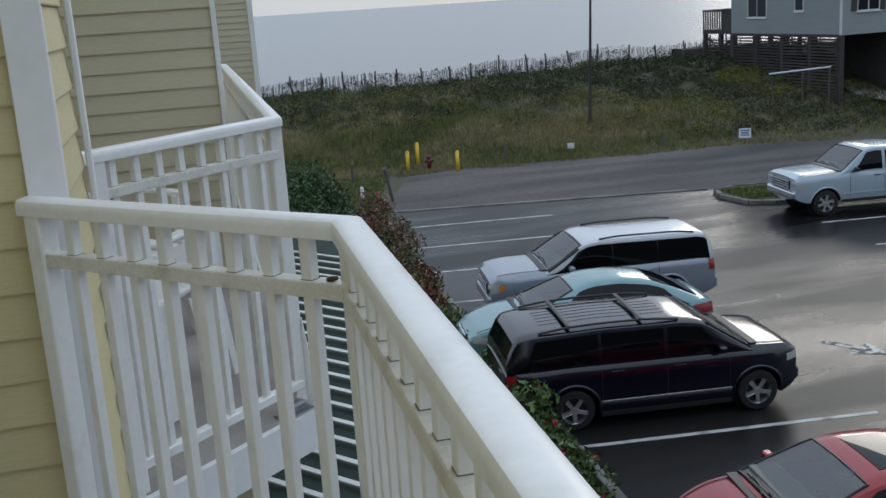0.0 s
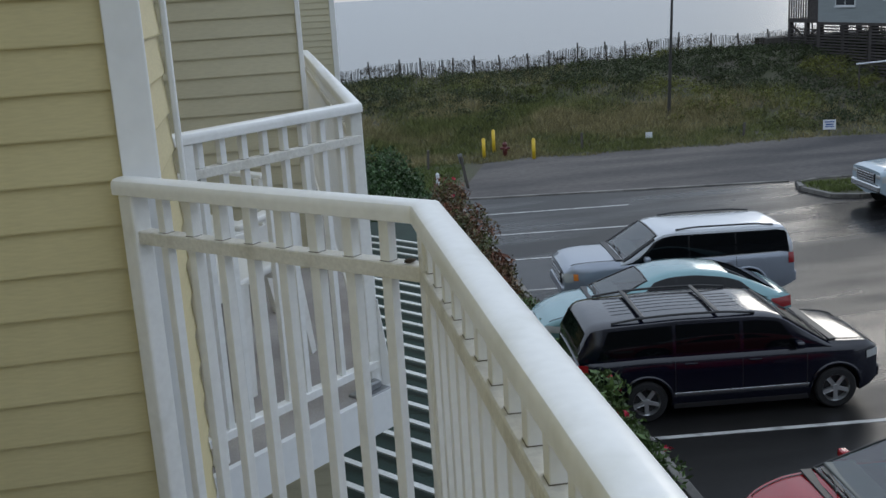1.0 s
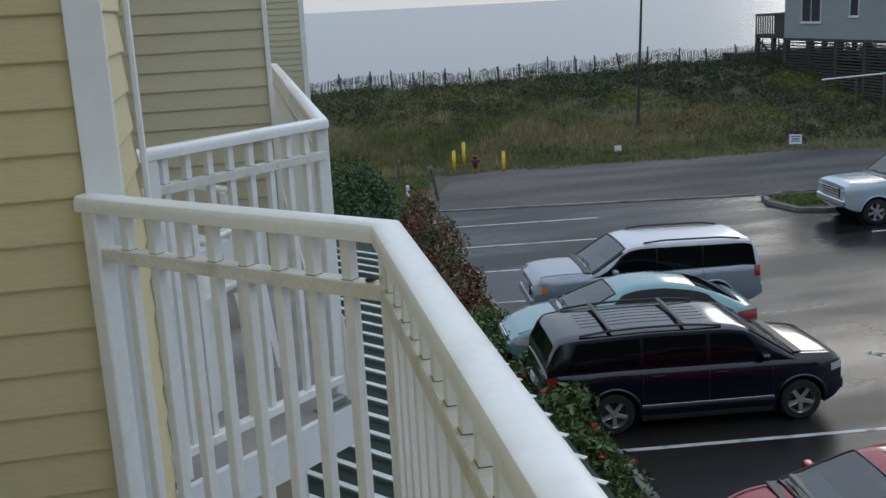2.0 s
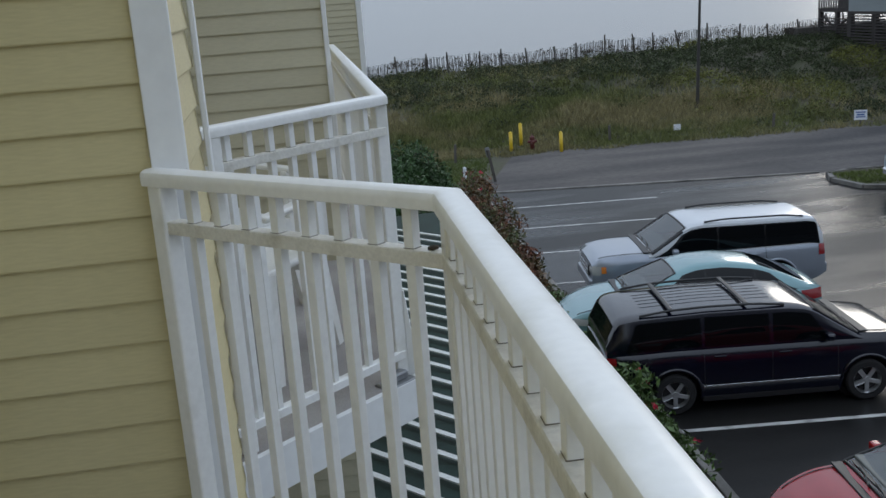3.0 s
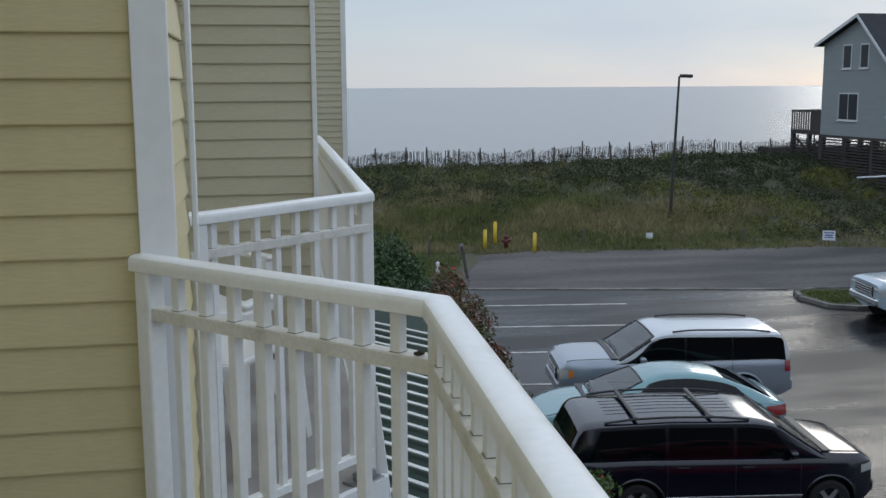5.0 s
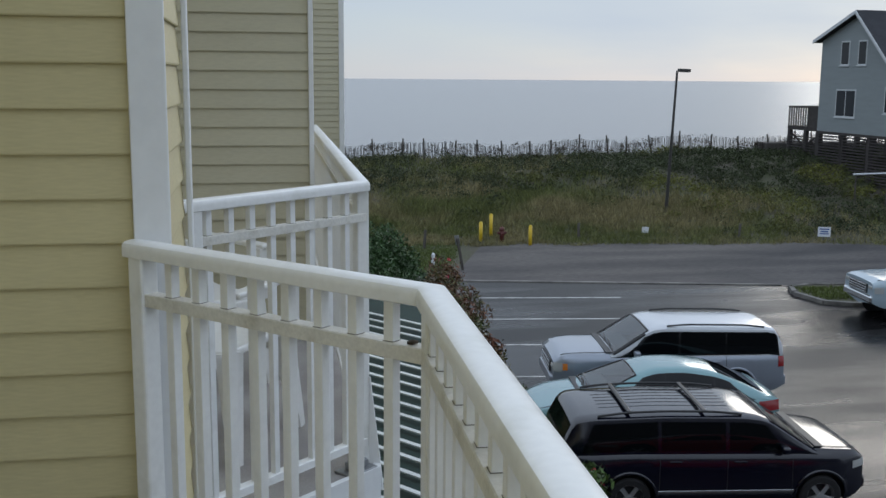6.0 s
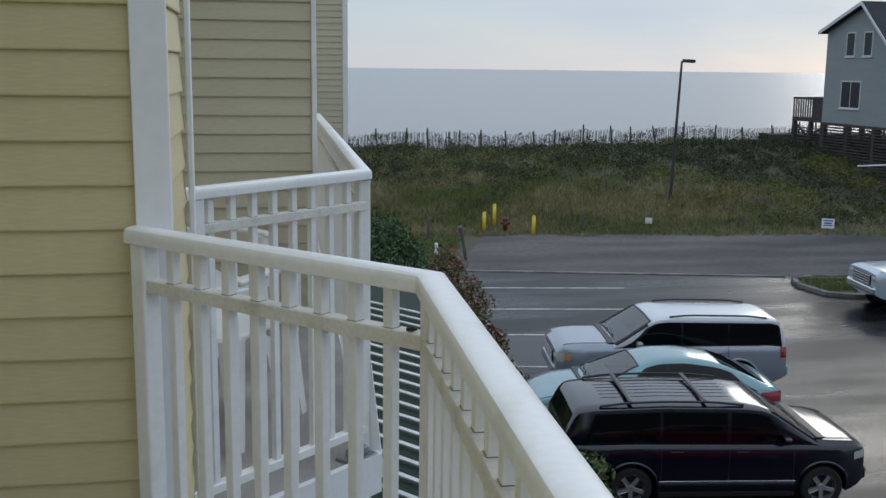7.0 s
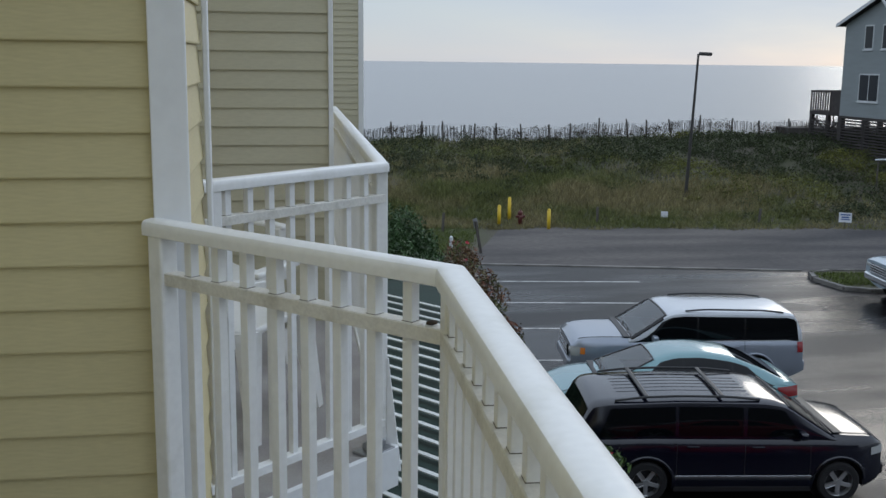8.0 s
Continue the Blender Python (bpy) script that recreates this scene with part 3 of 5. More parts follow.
    part("cabin_floor", boxed(g0 + 0.25, a - 0.03, -edge_w(0) * 0.94, edge_w(0) * 0.94, max(top(0), top(a - 0.1)) + 0.022, max(top(0), top(a - 0.1)) + 0.03), M_BLACK, cab)
    part("dashboard", boxed(dash - 0.06, a - 0.10, -edge_w(a) * 0.90, edge_w(a) * 0.90, floor_z, max(top(0), top(a - 0.1)) + 0.06, bevel=0.02), M_DASH, cab)
    ring = [(dash - 0.14 + 0.05 * math.sin(k * math.pi / 8), 0.36 + 0.17 * math.cos(k * math.pi / 8), floor_z + 0.07 + 0.15 * math.sin(k * math.pi / 8)) for k in range(17)]
    part("steering_wheel", pipe(bmesh.new(), ring, 0.014, 6), M_BLACK, cab)
    for y in (-0.36, 0.36):
        seat = part("front_seat", boxed(dash - 0.80, dash - 0.64, y - 0.22, y + 0.22, floor_z - 0.05, floor_z + 0.22, bevel=0.05), M_SEAT, cab)
        part("headrest", boxed(dash - 0.83, dash - 0.73, y - 0.12, y + 0.12, floor_z + 0.24, floor_z + 0.38, bevel=0.03), M_SEAT, seat)
    for y0, y1 in ((0.62, -0.02), (-0.02, -0.60)):
        bm = bmesh.new()
        pipe(bm, [crown(a + 0.02, y0) + Vector((0.02, 0, 0.03)), crown(a - 0.03, (y0 + y1) / 2) + Vector((0, 0, 0.03)), crown(a - 0.05, y1) + Vector((0, 0, 0.03))], 0.011, 6)
        part("wiper", bm, M_BLACK, cab)
    if c.get("dark_pillars"):
        for s in (1, -1):
            posts = [(crown(x, s) + Vector((x, s * flank(x, 1).y, flank(x, 1).z))) / 2 for x in np.linspace(a + 0.02, b + 0.06, 8)]
            part("pillar_trim", pipe(bmesh.new(), posts, 0.042, 8), M_GLOSSBLACK, cab)
    # cowl at the glass's foot
    part("cowl", boxed(a + 0.03, a + 0.17, -edge_w(a) * 0.96, edge_w(a) * 0.96, top(a + 0.1) + 0.004, top(a + 0.1) + 0.03, bevel=0.01), M_BLACK, cab)
    pane("windshield", lambda u, v: crown(a + (b - a) * v, (2 * u - 1) * 1.0), 10, 8, M_WINDSHIELD, cab, Vector((0.3, 0, 1)))
    a2, b2_ = c["rear_window"]
    pane("rear_window", lambda u, v: crown(a2 + (b2_ - a2) * v, (2 * u - 1) * 0.9), 10, 6, M_CARGLASS, cab, Vector((-0.5, 0, 1)))
    if c.get("sunroof"):
        a3, b3 = c["sunroof"]
        pane("sunroof", lambda u, v: crown(a3 + (b3 - a3) * v, (2 * u - 1) * 0.72), 8, 6, M_CARGLASS, cab, Vector((0, 0, 1)))
    for x in (-ax, ax):
        for s in (1, -1):
            wheel_at(car, x, s * (hw - 0.115), wr, c.get("spokes", 5), s)
            # the arch's rolled lip, and its dark lining
            lip, lining = [], []
            for k in range(17):
                t = math.pi * (0.04 + 0.92 * k / 16)
                px, pz = x + (wr + 0.085) * math.cos(t), wr + (wr + 0.085) * math.sin(t)
                lip.append((px, s * (side(px, max(pz, sill + 0.02)) + 0.004), pz))
            sharp(part("wheel_arch", pipe(bmesh.new(), lip, 0.026, 8), c.get("arch", paint), car), 60)
            bm = bmesh.new()
            tube(bm, (x, s * (hw - 0.30), wr), (x, s * (hw - 0.27), wr), wr + 0.075, None, 28)
            part("arch_lining", bm, M_BLACK, car)
    # door gaps, handles, mouldings, mirrors
    for s in (1, -1):
        for x in c["doors"]:
            bm = bmesh.new()
            zs = np.linspace(low(x) + 0.06, belt(x) - 0.01, 8)
            for z0, z1 in zip(zs, zs[1:]):
                y0, y1 = s * (side(x, z0) + 0.0015), s * (side(x, z1) + 0.0015)
                bm.faces.new([bm.verts.new(p) for p in ((x - 0.005, y0, z0), (x + 0.005, y0, z0), (x + 0.005, y1, z1), (x - 0.005, y1, z1))])
            bmesh.ops.remove_doubles(bm, verts=bm.verts, dist=0.0005)
            bmesh.ops.solidify(bm, geom=bm.faces[:], thickness=0.004)
            part("door_gap", bm, M_BLACK, car)
        for x in c["handles"]:
            z = belt(x) - 0.13
            y = side(x, z)
            part("door_handle", boxed(x - 0.10, x + 0.10, min(s * (y - 0.005), s * (y + 0.025)), max(s * (y - 0.005), s * (y + 0.025)), z - 0.015, z + 0.015, bevel=0.008), c.get("handle_paint", paint), car)
        zm = sill + 0.20
        x0, x1 = -ax + wr + 0.10, ax - wr - 0.10
        ym = s * (side(0, zm) + 0.002)
        part("side_moulding", boxed(x0, x1, min(ym, ym + s * 0.012), max(ym, ym + s * 0.012), zm, zm + 0.035, bevel=0.004), c.get("moulding", paint), car)
        xm = c["mirror"]
        ymr = flank(xm, 0.15).y
        mir = part("mirror", boxed(xm - 0.05, xm + 0.08, min(s * (ymr + 0.03), s * (ymr + 0.20)), max(s * (ymr + 0.03), s * (ymr + 0.20)), belt(xm) + 0.03, belt(xm) + 0.15, bevel=0.035), c.get("mirror_paint", paint), car)
        part("mirror_arm", boxed(xm, xm + 0.07, min(s * (ymr - 0.02), s * (ymr + 0.09)), max(s * (ymr - 0.02), s * (ymr + 0.09)), belt(xm) + 0.02, belt(xm) + 0.07, bevel=0.01), M_BLACK, car)
        # lamps: patches that follow the corners
        for name, xs, zs, material in c["lamps"]:
            def lamp_at(u, v, s=s, xs=xs, zs=zs):
                x = xs[0] + (xs[1] - xs[0]) * u
                z = zs[0] + (zs[1] - zs[0]) * v
                return Vector((x, s * (side(x, min(z, belt(x))) + 0.004), z))
            pane(name, lamp_at, 8, 4, material, car, Vector((0, s, 0)))
        part("sill_trim", boxed(-ax + wr + 0.1, ax - wr - 0.1, min(s * (hw * 0.93), s * (hw * 0.965)), max(s * (hw * 0.93), s * (hw * 0.965)), sill - 0.05, sill + 0.05, bevel=0.012), c.get("sill_paint", M_BLACK), car)
        gap = bmesh.new()
        hx = np.linspace(c["windshield"][0] + 0.16, xf - 0.16, 12)
        pipe(gap, [(x, s * wide(x) * 0.80, top(x) + 0.002) for x in hx], 0.006, 5)
        part("bonnet_gap", gap, M_BLACK, car)
    # ends
    fw = wide(xf)
    fz = belt(xf)
    part("front_bumper", boxed(xf - 0.10, xf + 0.07, -fw * 0.97, fw * 0.97, sill + 0.14, sill + 0.36, bevel=0.05), c.get("bumper", paint), car)
    gr = part("grille", boxed(xf - 0.03, xf + 0.035, -fw * 0.62, fw * 0.62, sill + 0.38, fz - 0.02, bevel=0.015), c.get("grille", M_BLACK), car)
    for k in range(c.get("bars", 3)):
        z = sill + 0.42 + (fz - sill - 0.48) * k / max(1, c.get("bars", 3) - 1)
        part("grille_bar", boxed(xf + 0.02, xf + 0.05, -fw * 0.60, fw * 0.60, z - 0.018, z + 0.018, bevel=0.008), M_CHROME, gr)
    for s in (1, -1):
        part("headlight", boxed(xf - 0.14, xf + 0.02, min(s * fw * 0.66, s * fw * 0.95), max(s * fw * 0.66, s * fw * 0.95), fz - 0.16, fz - 0.04, bevel=0.03), M_LAMP_C, car, "clear headlight")
    rw = wide(xr)
    part("rear_bumper", boxed(xr - 0.07, xr + 0.12, -rw * 0.97, rw * 0.97, sill + 0.14, sill + 0.38, bevel=0.05), c.get("bumper", paint), car)
    part("number_plate", boxed(xr - 0.085, xr - 0.06, -0.16, 0.16, sill + 0.42, sill + 0.57), M_PLATE, car)
    # roof rails
    if c.get("rails"):
        x0, x1 = c["rails"]
        for s in (1, -1):
            bm = bmesh.new()
            n = 12
            pts = []
            for k in range(n + 1):
                x = x0 + (x1 - x0) * k / n
                pts.append((x, s * (edge_w(x) - 0.055), roof(x) + 0.05 * min(1, 4 * min(k, n - k) / n + 0.2)))
            pipe(bm, pts, 0.020)
            part("roof_rail", bm, M_BLACK, car)
        for x in c.get("crossbars", ()):
            y = edge_w(x) - 0.055
            part("crossbar", boxed(x - 0.035, x + 0.035, -y, y, roof(x) + 0.045, roof(x) + 0.075, bevel=0.012), M_BLACK, car)
        for k in range(c.get("ribs", 0)):
            y = (k - (c["ribs"] - 1) / 2) * 0.17
            bm = bmesh.new()
            xs = np.linspace(x0 + 0.1, x1 - 0.1, 14)
            pipe(bm, [crown(p, y / (edge_w(p) - 0.05)) for p in xs], 0.007, 6)
            part("roof_rib", bm, paint, cab)
    return car


VAN = dict(name="minivan", category="minivan", hw=0.975, xf=2.30, xr=-2.62, wheel=0.345, wb=3.08, sill=0.24, nose=0.25, tail=0.06,
           belt=[(-2.62, 0.98), (-2.54, 1.06), (-1.5, 1.08), (1.2, 1.06), (1.9, 1.03), (2.20, 0.99), (2.30, 0.86)],
           top=[(-2.62, 1.0), (-2.54, 1.08), (1.2, 1.10), (1.5, 1.13), (2.0, 1.09), (2.20, 1.03), (2.30, 0.90)],
           roof=[(-2.61, 1.05), (-2.56, 1.38), (-2.44, 1.58), (-2.20, 1.63), (-1.0, 1.67), (0.3, 1.65), (0.66, 1.60), (1.44, 1.09)], cab=(-2.60, 1.46), tumble=0.15,
           windows=[(-2.30, -1.10, -2.12, -1.10), (-1.04, -0.02, -1.04, -0.02), (0.05, 1.02, 0.05, 0.64)], windshield=(1.40, 0.72), rear_window=(-2.59, -2.46),
           doors=[-1.07, 0.015, 1.06], handles=[-0.82, 0.22], mirror=0.88, rails=(-2.05, 0.25), crossbars=(-1.55, -0.35), ribs=5, spokes=5, moulding=M_CHROME,
           lamps=[("tail_light", (-2.61, -2.46), (0.68, 1.02), M_LAMP_R), ("headlight", (2.06, 2.30), (0.78, 0.90), M_LAMP_C)])
SUV = dict(name="crossover_car", category="car", hw=0.965, xf=2.42, xr=-2.54, wheel=0.365, wb=2.99, sill=0.27, nose=0.14, tail=0.05,
           belt=[(-2.54, 1.0), (-2.46, 1.10), (1.0, 1.06), (1.7, 1.05), (2.26, 1.03), (2.36, 0.98), (2.42, 0.88)],
           top=[(-2.54, 1.02), (-2.46, 1.13), (1.2, 1.13), (1.8, 1.13), (2.20, 1.10), (2.36, 1.03), (2.42, 0.92)],
           roof=[(-2.52, 1.12), (-2.46, 1.58), (-2.32, 1.66), (0.1, 1.69), (0.36, 1.65), (1.20, 1.11)], cab=(-2.51, 1.21), tumble=0.12, band=(-2.44, 1.14, -2.38, 0.50), dark_pillars=True, roof_paint=M_WHITEROOF,
           windows=[(-2.40, -1.285, -2.34, -1.285), (-1.25, -0.285, -1.25, -0.285), (-0.24, 0.82, -0.24, 0.42)], windshield=(1.14, 0.42), rear_window=(-2.50, -2.45),
           doors=[-1.27, -0.26, 0.80], handles=[-1.05, -0.02], mirror=0.66, rails=(-2.1, 0.0), spokes=5, bumper=M_SILVER, sill_paint=M_SILVER,
           lamps=[("tail_light", (-2.53, -2.40), (0.84, 1.06), M_LAMP_R), ("headlight", (2.24, 2.42), (0.74, 0.93), M_LAMP_C), ("turn_light", (2.13, 2.23), (0.78, 0.92), M_LAMP_A)])
SEDAN = dict(name="sedan_car", category="car", hw=0.915, xf=2.32, xr=-2.46, wheel=0.33, wb=2.73, sill=0.22, nose=0.26, tail=0.18,
             belt=[(-2.46, 0.84), (-2.3, 0.96), (-1.6, 0.97), (0.9, 0.92), (1.7, 0.82), (2.15, 0.70), (2.32, 0.58)],
             top=[(-2.46, 0.90), (-2.35, 1.02), (-1.7, 1.03), (1.0, 0.97), (1.7, 0.88), (2.15, 0.75), (2.32, 0.62)],
             roof=[(-2.28, 0.99), (-1.80, 1.22), (-1.25, 1.42), (-0.65, 1.50), (-0.12, 1.485), (0.28, 1.37), (1.24, 0.94)], cab=(-2.28, 1.23), tumble=0.60, band=(-1.98, 0.88, -1.50, 0.14),
             windows=[(-1.92, -1.24, -1.46, -1.21), (-1.225, -0.30, -1.195, -0.30), (-0.285, 0.80, -0.285, 0.10)], windshield=(1.14, 0.26), rear_window=(-2.16, -1.32),
             doors=[-1.22, -0.29, 0.78], handles=[-1.0, -0.08], mirror=0.58, spokes=5,
             lamps=[("tail_light", (-2.45, -2.02), (0.74, 0.93), M_LAMP_R), ("headlight", (1.80, 2.25), (0.56, 0.68), M_LAMP_C)])
TRUCK = dict(name="pickup_truck", category="pickup truck", hw=1.0, xf=2.76, xr=-3.06, wheel=0.39, wb=3.68, sill=0.42, nose=0.08, tail=0.04,
             belt=[(-3.06, 1.26), (1.2, 1.24), (1.6, 1.20), (2.6, 1.16), (2.76, 1.10)],
             top=[(-3.06, 1.28), (-1.0, 1.28), (1.2, 1.28), (1.5, 1.29), (2.5, 1.24), (2.76, 1.15)],
             roof=[(-1.15, 1.24), (-1.02, 1.80), (-0.75, 1.90), (0.35, 1.92), (0.62, 1.86), (1.38, 1.24)], cab=(-1.13, 1.36), tumble=0.20,
             windows=[(-0.88, -0.02, -0.80, -0.02), (0.08, 1.06, 0.08, 0.56)], windshield=(1.28, 0.64), rear_window=(-1.10, -1.0),
             doors=[-0.92, 0.03, 1.10], handles=[-0.70, 0.26], mirror=0.92, spokes=6, handle_paint=M_BLACK, mirror_paint=M_BLACK, bumper=M_CHROME, bars=4,
             lamps=[("headlight", (2.46, 2.72), (0.86, 1.04), M_LAMP_C), ("tail_light", (-3.05, -2.96), (0.86, 1.2), M_LAMP_R)])
COUPE = dict(name="coupe_car", category="car", hw=0.90, xf=2.20, xr=-2.25, wheel=0.325, wb=2.60, sill=0.20, nose=0.30, tail=0.22,
             belt=[(-2.25, 0.82), (-1.9, 0.95), (0.8, 0.90), (1.6, 0.80), (2.05, 0.68), (2.20, 0.56)],
             top=[(-2.25, 0.88), (-2.0, 1.0), (0.9, 0.95), (1.6, 0.86), (2.05, 0.73), (2.20, 0.60)],
             roof=[(-1.95, 0.96), (-1.2, 1.22), (-0.5, 1.37), (0.0, 1.38), (0.35, 1.30), (1.30, 0.90)], cab=(-1.95, 1.28), tumble=0.34,
             windows=[(-1.10, -0.45, -0.75, -0.45), (-0.36, 0.90, -0.36, 0.22)], windshield=(1.20, 0.30), rear_window=(-1.75, -0.75),
             sunroof=(-0.65, 0.05), doors=[-0.40, 0.90], handles=[-0.2], mirror=0.72, spokes=5,
             lamps=[("tail_light", (-2.2, -1.9), (0.72, 0.9), M_LAMP_R), ("headlight", (1.70, 2.15), (0.54, 0.66), M_LAMP_C)])
build_car("dark navy minivan with roof rack, parked in a stall", pose(7.32, 15.98, 0.012, 0, 0, -7), VAN, M_NAVY)
build_car("pale teal sedan parked beside the navy minivan", pose(7.28, 19.0, 0.012, 0, 0, 173), SEDAN, M_TEAL)
build_car("silver boxy crossover with white roof and roof rails", pose(8.60, 21.60, 0.012, 0, 0, 173), SUV, M_SILVER)
build_car("pale blue crew-cab pickup truck with chrome grille", pose(20.12, 27.6, 0.012, 0, 0, 173), TRUCK, M_ICE)
build_car("glossy red coupe parked near the building", pose(7.42, 10.38, 0.012, 0, 0, 173), COUPE, M_RED)

# ---- the dune: grass, shrubs, sand fence ----
M_GRASS = mat("dry_dune_grass", (0.22, 0.19, 0.09), 0.9, vary=0.15, scale=0.25, fine=3, bump=0, island=0.45, each=0, second=(0.11, 0.125, 0.035), edge=(0.42, 0.58))
M_SHRUB = mat("dune_shrub_leaves", (0.034, 0.046, 0.014), 0.8, vary=0.15, scale=0.16, fine=2, bump=0, island=0.55, second=(0.115, 0.12, 0.022), edge=(0.50, 0.60))
M_LEAF = mat("hedge_leaves", (0.060, 0.105, 0.025), 0.55, vary=0.15, scale=1.2, fine=8, bump=0, island=0.5)
M_LEAF_DARK = mat("dark_bush_leaves", (0.035, 0.080, 0.020), 0.6, vary=0.15, scale=1.0, fine=8, bump=0, island=0.5)
M_LEAF_RED = mat("reddish_leaves", (0.13, 0.045, 0.022), 0.6, vary=0.2, scale=1.5, fine=8, bump=0, island=0.5, second=(0.06, 0.075, 0.02))
M_PETAL = mat("pink_red_petals", (0.55, 0.03, 0.07), 0.6, vary=0.15, bump=0, island=0.3)
M_TWIG = mat("brown_twigs", (0.06, 0.045, 0.03), 0.9, vary=0.2)
M_GREYWOOD = mat("weathered_grey_wood", (0.10, 0.09, 0.08), 0.9, vary=0.25, scale=3, fine=40, stretch=(4, 4, 0.5), each=0.15)
M_SLAT = mat("weathered_fence_slats", (0.30, 0.28, 0.26), 0.9, vary=0.2, island=0.35, stretch=(4, 4, 0.5))
M_YELLOW = mat("yellow_safety_paint", (0.62, 0.42, 0.02), 0.5, vary=0.08, fine=60)
M_HYDRANT = mat("dull_red_hydrant", (0.09, 0.012, 0.010), 0.5, vary=0.15)
M_POLE = mat("dark_lamp_pole", (0.035, 0.032, 0.03), 0.5, vary=0.1)
M_SIGN = mat("white_sign_face", (0.68, 0.70, 0.74), 0.5, vary=0.05, bump=0)
M_SIGNBLUE = mat("blue_sign_print", (0.05, 0.11, 0.30), 0.5, vary=0.05, bump=0)
M_STEEL = mat("galvanised_steel", (0.35, 0.36, 0.37), 0.4, metal=0.8, vary=0.1)
rng = np.random.default_rng(7)


def blades(name, count, place, tall, wide, lean, per, material, label, category, lift=0.0):
    """Tufts of narrow blades; place gives (x, y) at random or None."""
    verts, faces = [], []
    done = 0
    while done < count:
        p = place()
        if p is None:
            continue
        done += 1
        x, y, k = p
        z = ground_z(x, y) - 0.03 + lift
        for _ in range(per):
            a, h = rng.uniform(0, 6.283), rng.uniform(*tall) * k
            bx, by = x + rng.normal(0, 0.10), y + rng.normal(0, 0.10)
            lx, ly = lean * h * rng.normal(), lean * h * rng.normal()
            w = wide * rng.uniform(0.7, 1.3)
            cx, sx = math.cos(a) * w / 2, math.sin(a) * w / 2
            n = len(verts)
            verts += [(bx - cx, by - sx, z), (bx + cx, by + sx, z), (bx + lx, by + ly, z + h)]
            faces.append((n, n + 1, n + 2))
    me = bpy.data.meshes.new(name)
    me.from_pydata(verts, [], faces)
    me.materials.append(material)
    return tagged(new(name, me), label, category, kind="stuff")


def edge_y(x):
    return 42.6 - 0.11 * max(0.0, x - 12)


def grass_spot():
    x, d = rng.uniform(-6, 50), rng.uniform(-0.6, 19.5)
    if x < 8.4 and d < -0.2:
        return None
    if 0.85 * smooth(4, 12, d + 4 * noise.noise((x * 0.15, d * 0.3, 9))) + 0.8 * smooth(16, 29, x) > rng.uniform():
        return None
    return x, edge_y(x) + d + 0.5 * noise.noise((x * 0.5, 0, 1)), 0.6 + 0.6 * smooth(0, 6, d)


blades("dune_grass", 20000, grass_spot, (0.16, 0.42), 0.035, 0.45, 6, M_GRASS, "dry yellow-green dune grass in tufts", "grass")


def verge_spot():
    x, y = rng.uniform(2.0, 8.6), rng.uniform(35.6, 43.0)
    if x > 6.4 + (y - 35.6) * 0.26:
        return None
    return x, y, 0.55


M_LAWN = mat("green_verge_grass", (0.10, 0.13, 0.03), 0.9, vary=0.15, scale=0.6, fine=4, bump=0, island=0.4)
blades("verge_grass", 3500, verge_spot, (0.12, 0.30), 0.03, 0.4, 6, M_LAWN, "short green grass at the road's end", "grass")


def island_spot():
    x = rng.uniform(17.4, 25)
    return x, rng.uniform(29.75, 31.6) - 0.15 * (x - 17.8), 0.5


blades("island_grass", 1500, island_spot, (0.12, 0.26), 0.03, 0.4, 6, M_LAWN, "short green grass on the kerbed island", "grass", 0.17)


def leaves(centres, per, leaf, spread):
    """Loose leaves round centres (x, y, z, radius)."""
    verts, faces = [], []
    for x, y, z, r in centres:
        for _ in range(per):
            d = rng.normal(size=3)
            d *= r * rng.uniform(0.35, 1.0) ** 0.5 / np.linalg.norm(d)
            c = np.array((x, y, z)) + d * (1, 1, spread)
            u = rng.normal(size=3)
            u /= np.linalg.norm(u)
            v = np.cross(u, rng.normal(size=3))
            v /= np.linalg.norm(v)
            s = leaf * rng.uniform(0.6, 1.4)
            n = len(verts)
            verts += [tuple(c - u * s), tuple(c + v * s * 0.38), tuple(c + u * s), tuple(c - v * s * 0.38)]
            faces.append((n, n + 1, n + 2, n + 3))
    return verts, faces


def leafy(name, centres, per, leaf, material, parent=None, spread=0.8):
    me = bpy.data.meshes.new(name)
    v, f = leaves(centres, per, leaf, spread)
    me.from_pydata(v, [], f)
    me.materials.append(material)
    ob = new(name, me)
    if parent:
        ob.parent = parent
    return ob


clumps = []
while len(clumps) < 3500:
    x, d = rng.uniform(-6, 50), rng.uniform(1.0, 19.5)
    y = edge_y(x) + d
    thick = smooth(3, 13, d + 4 * noise.noise((x * 0.12, y * 0.12, 4))) + 0.95 * smooth(17, 28, x)
    if noise.noise((x * 0.25, y * 0.4, 6)) * 0.8 + thick - 0.35 < rng.uniform(0, 0.75):
        continue
    r = rng.uniform(0.22, 0.60)
    clumps.append((x, y, ground_z(x, y) + r * 0.35, r))
tagged(leafy("dune_shrubs", clumps, 60, 0.064, M_SHRUB, spread=0.6), "low dark green and yellow-green shrubs on the dune", "shrubs", kind="stuff")


def fence_line(x):
    return edge_y(x) + 18.6 + 0.7 * noise.noise((x * 0.2, 2, 2))


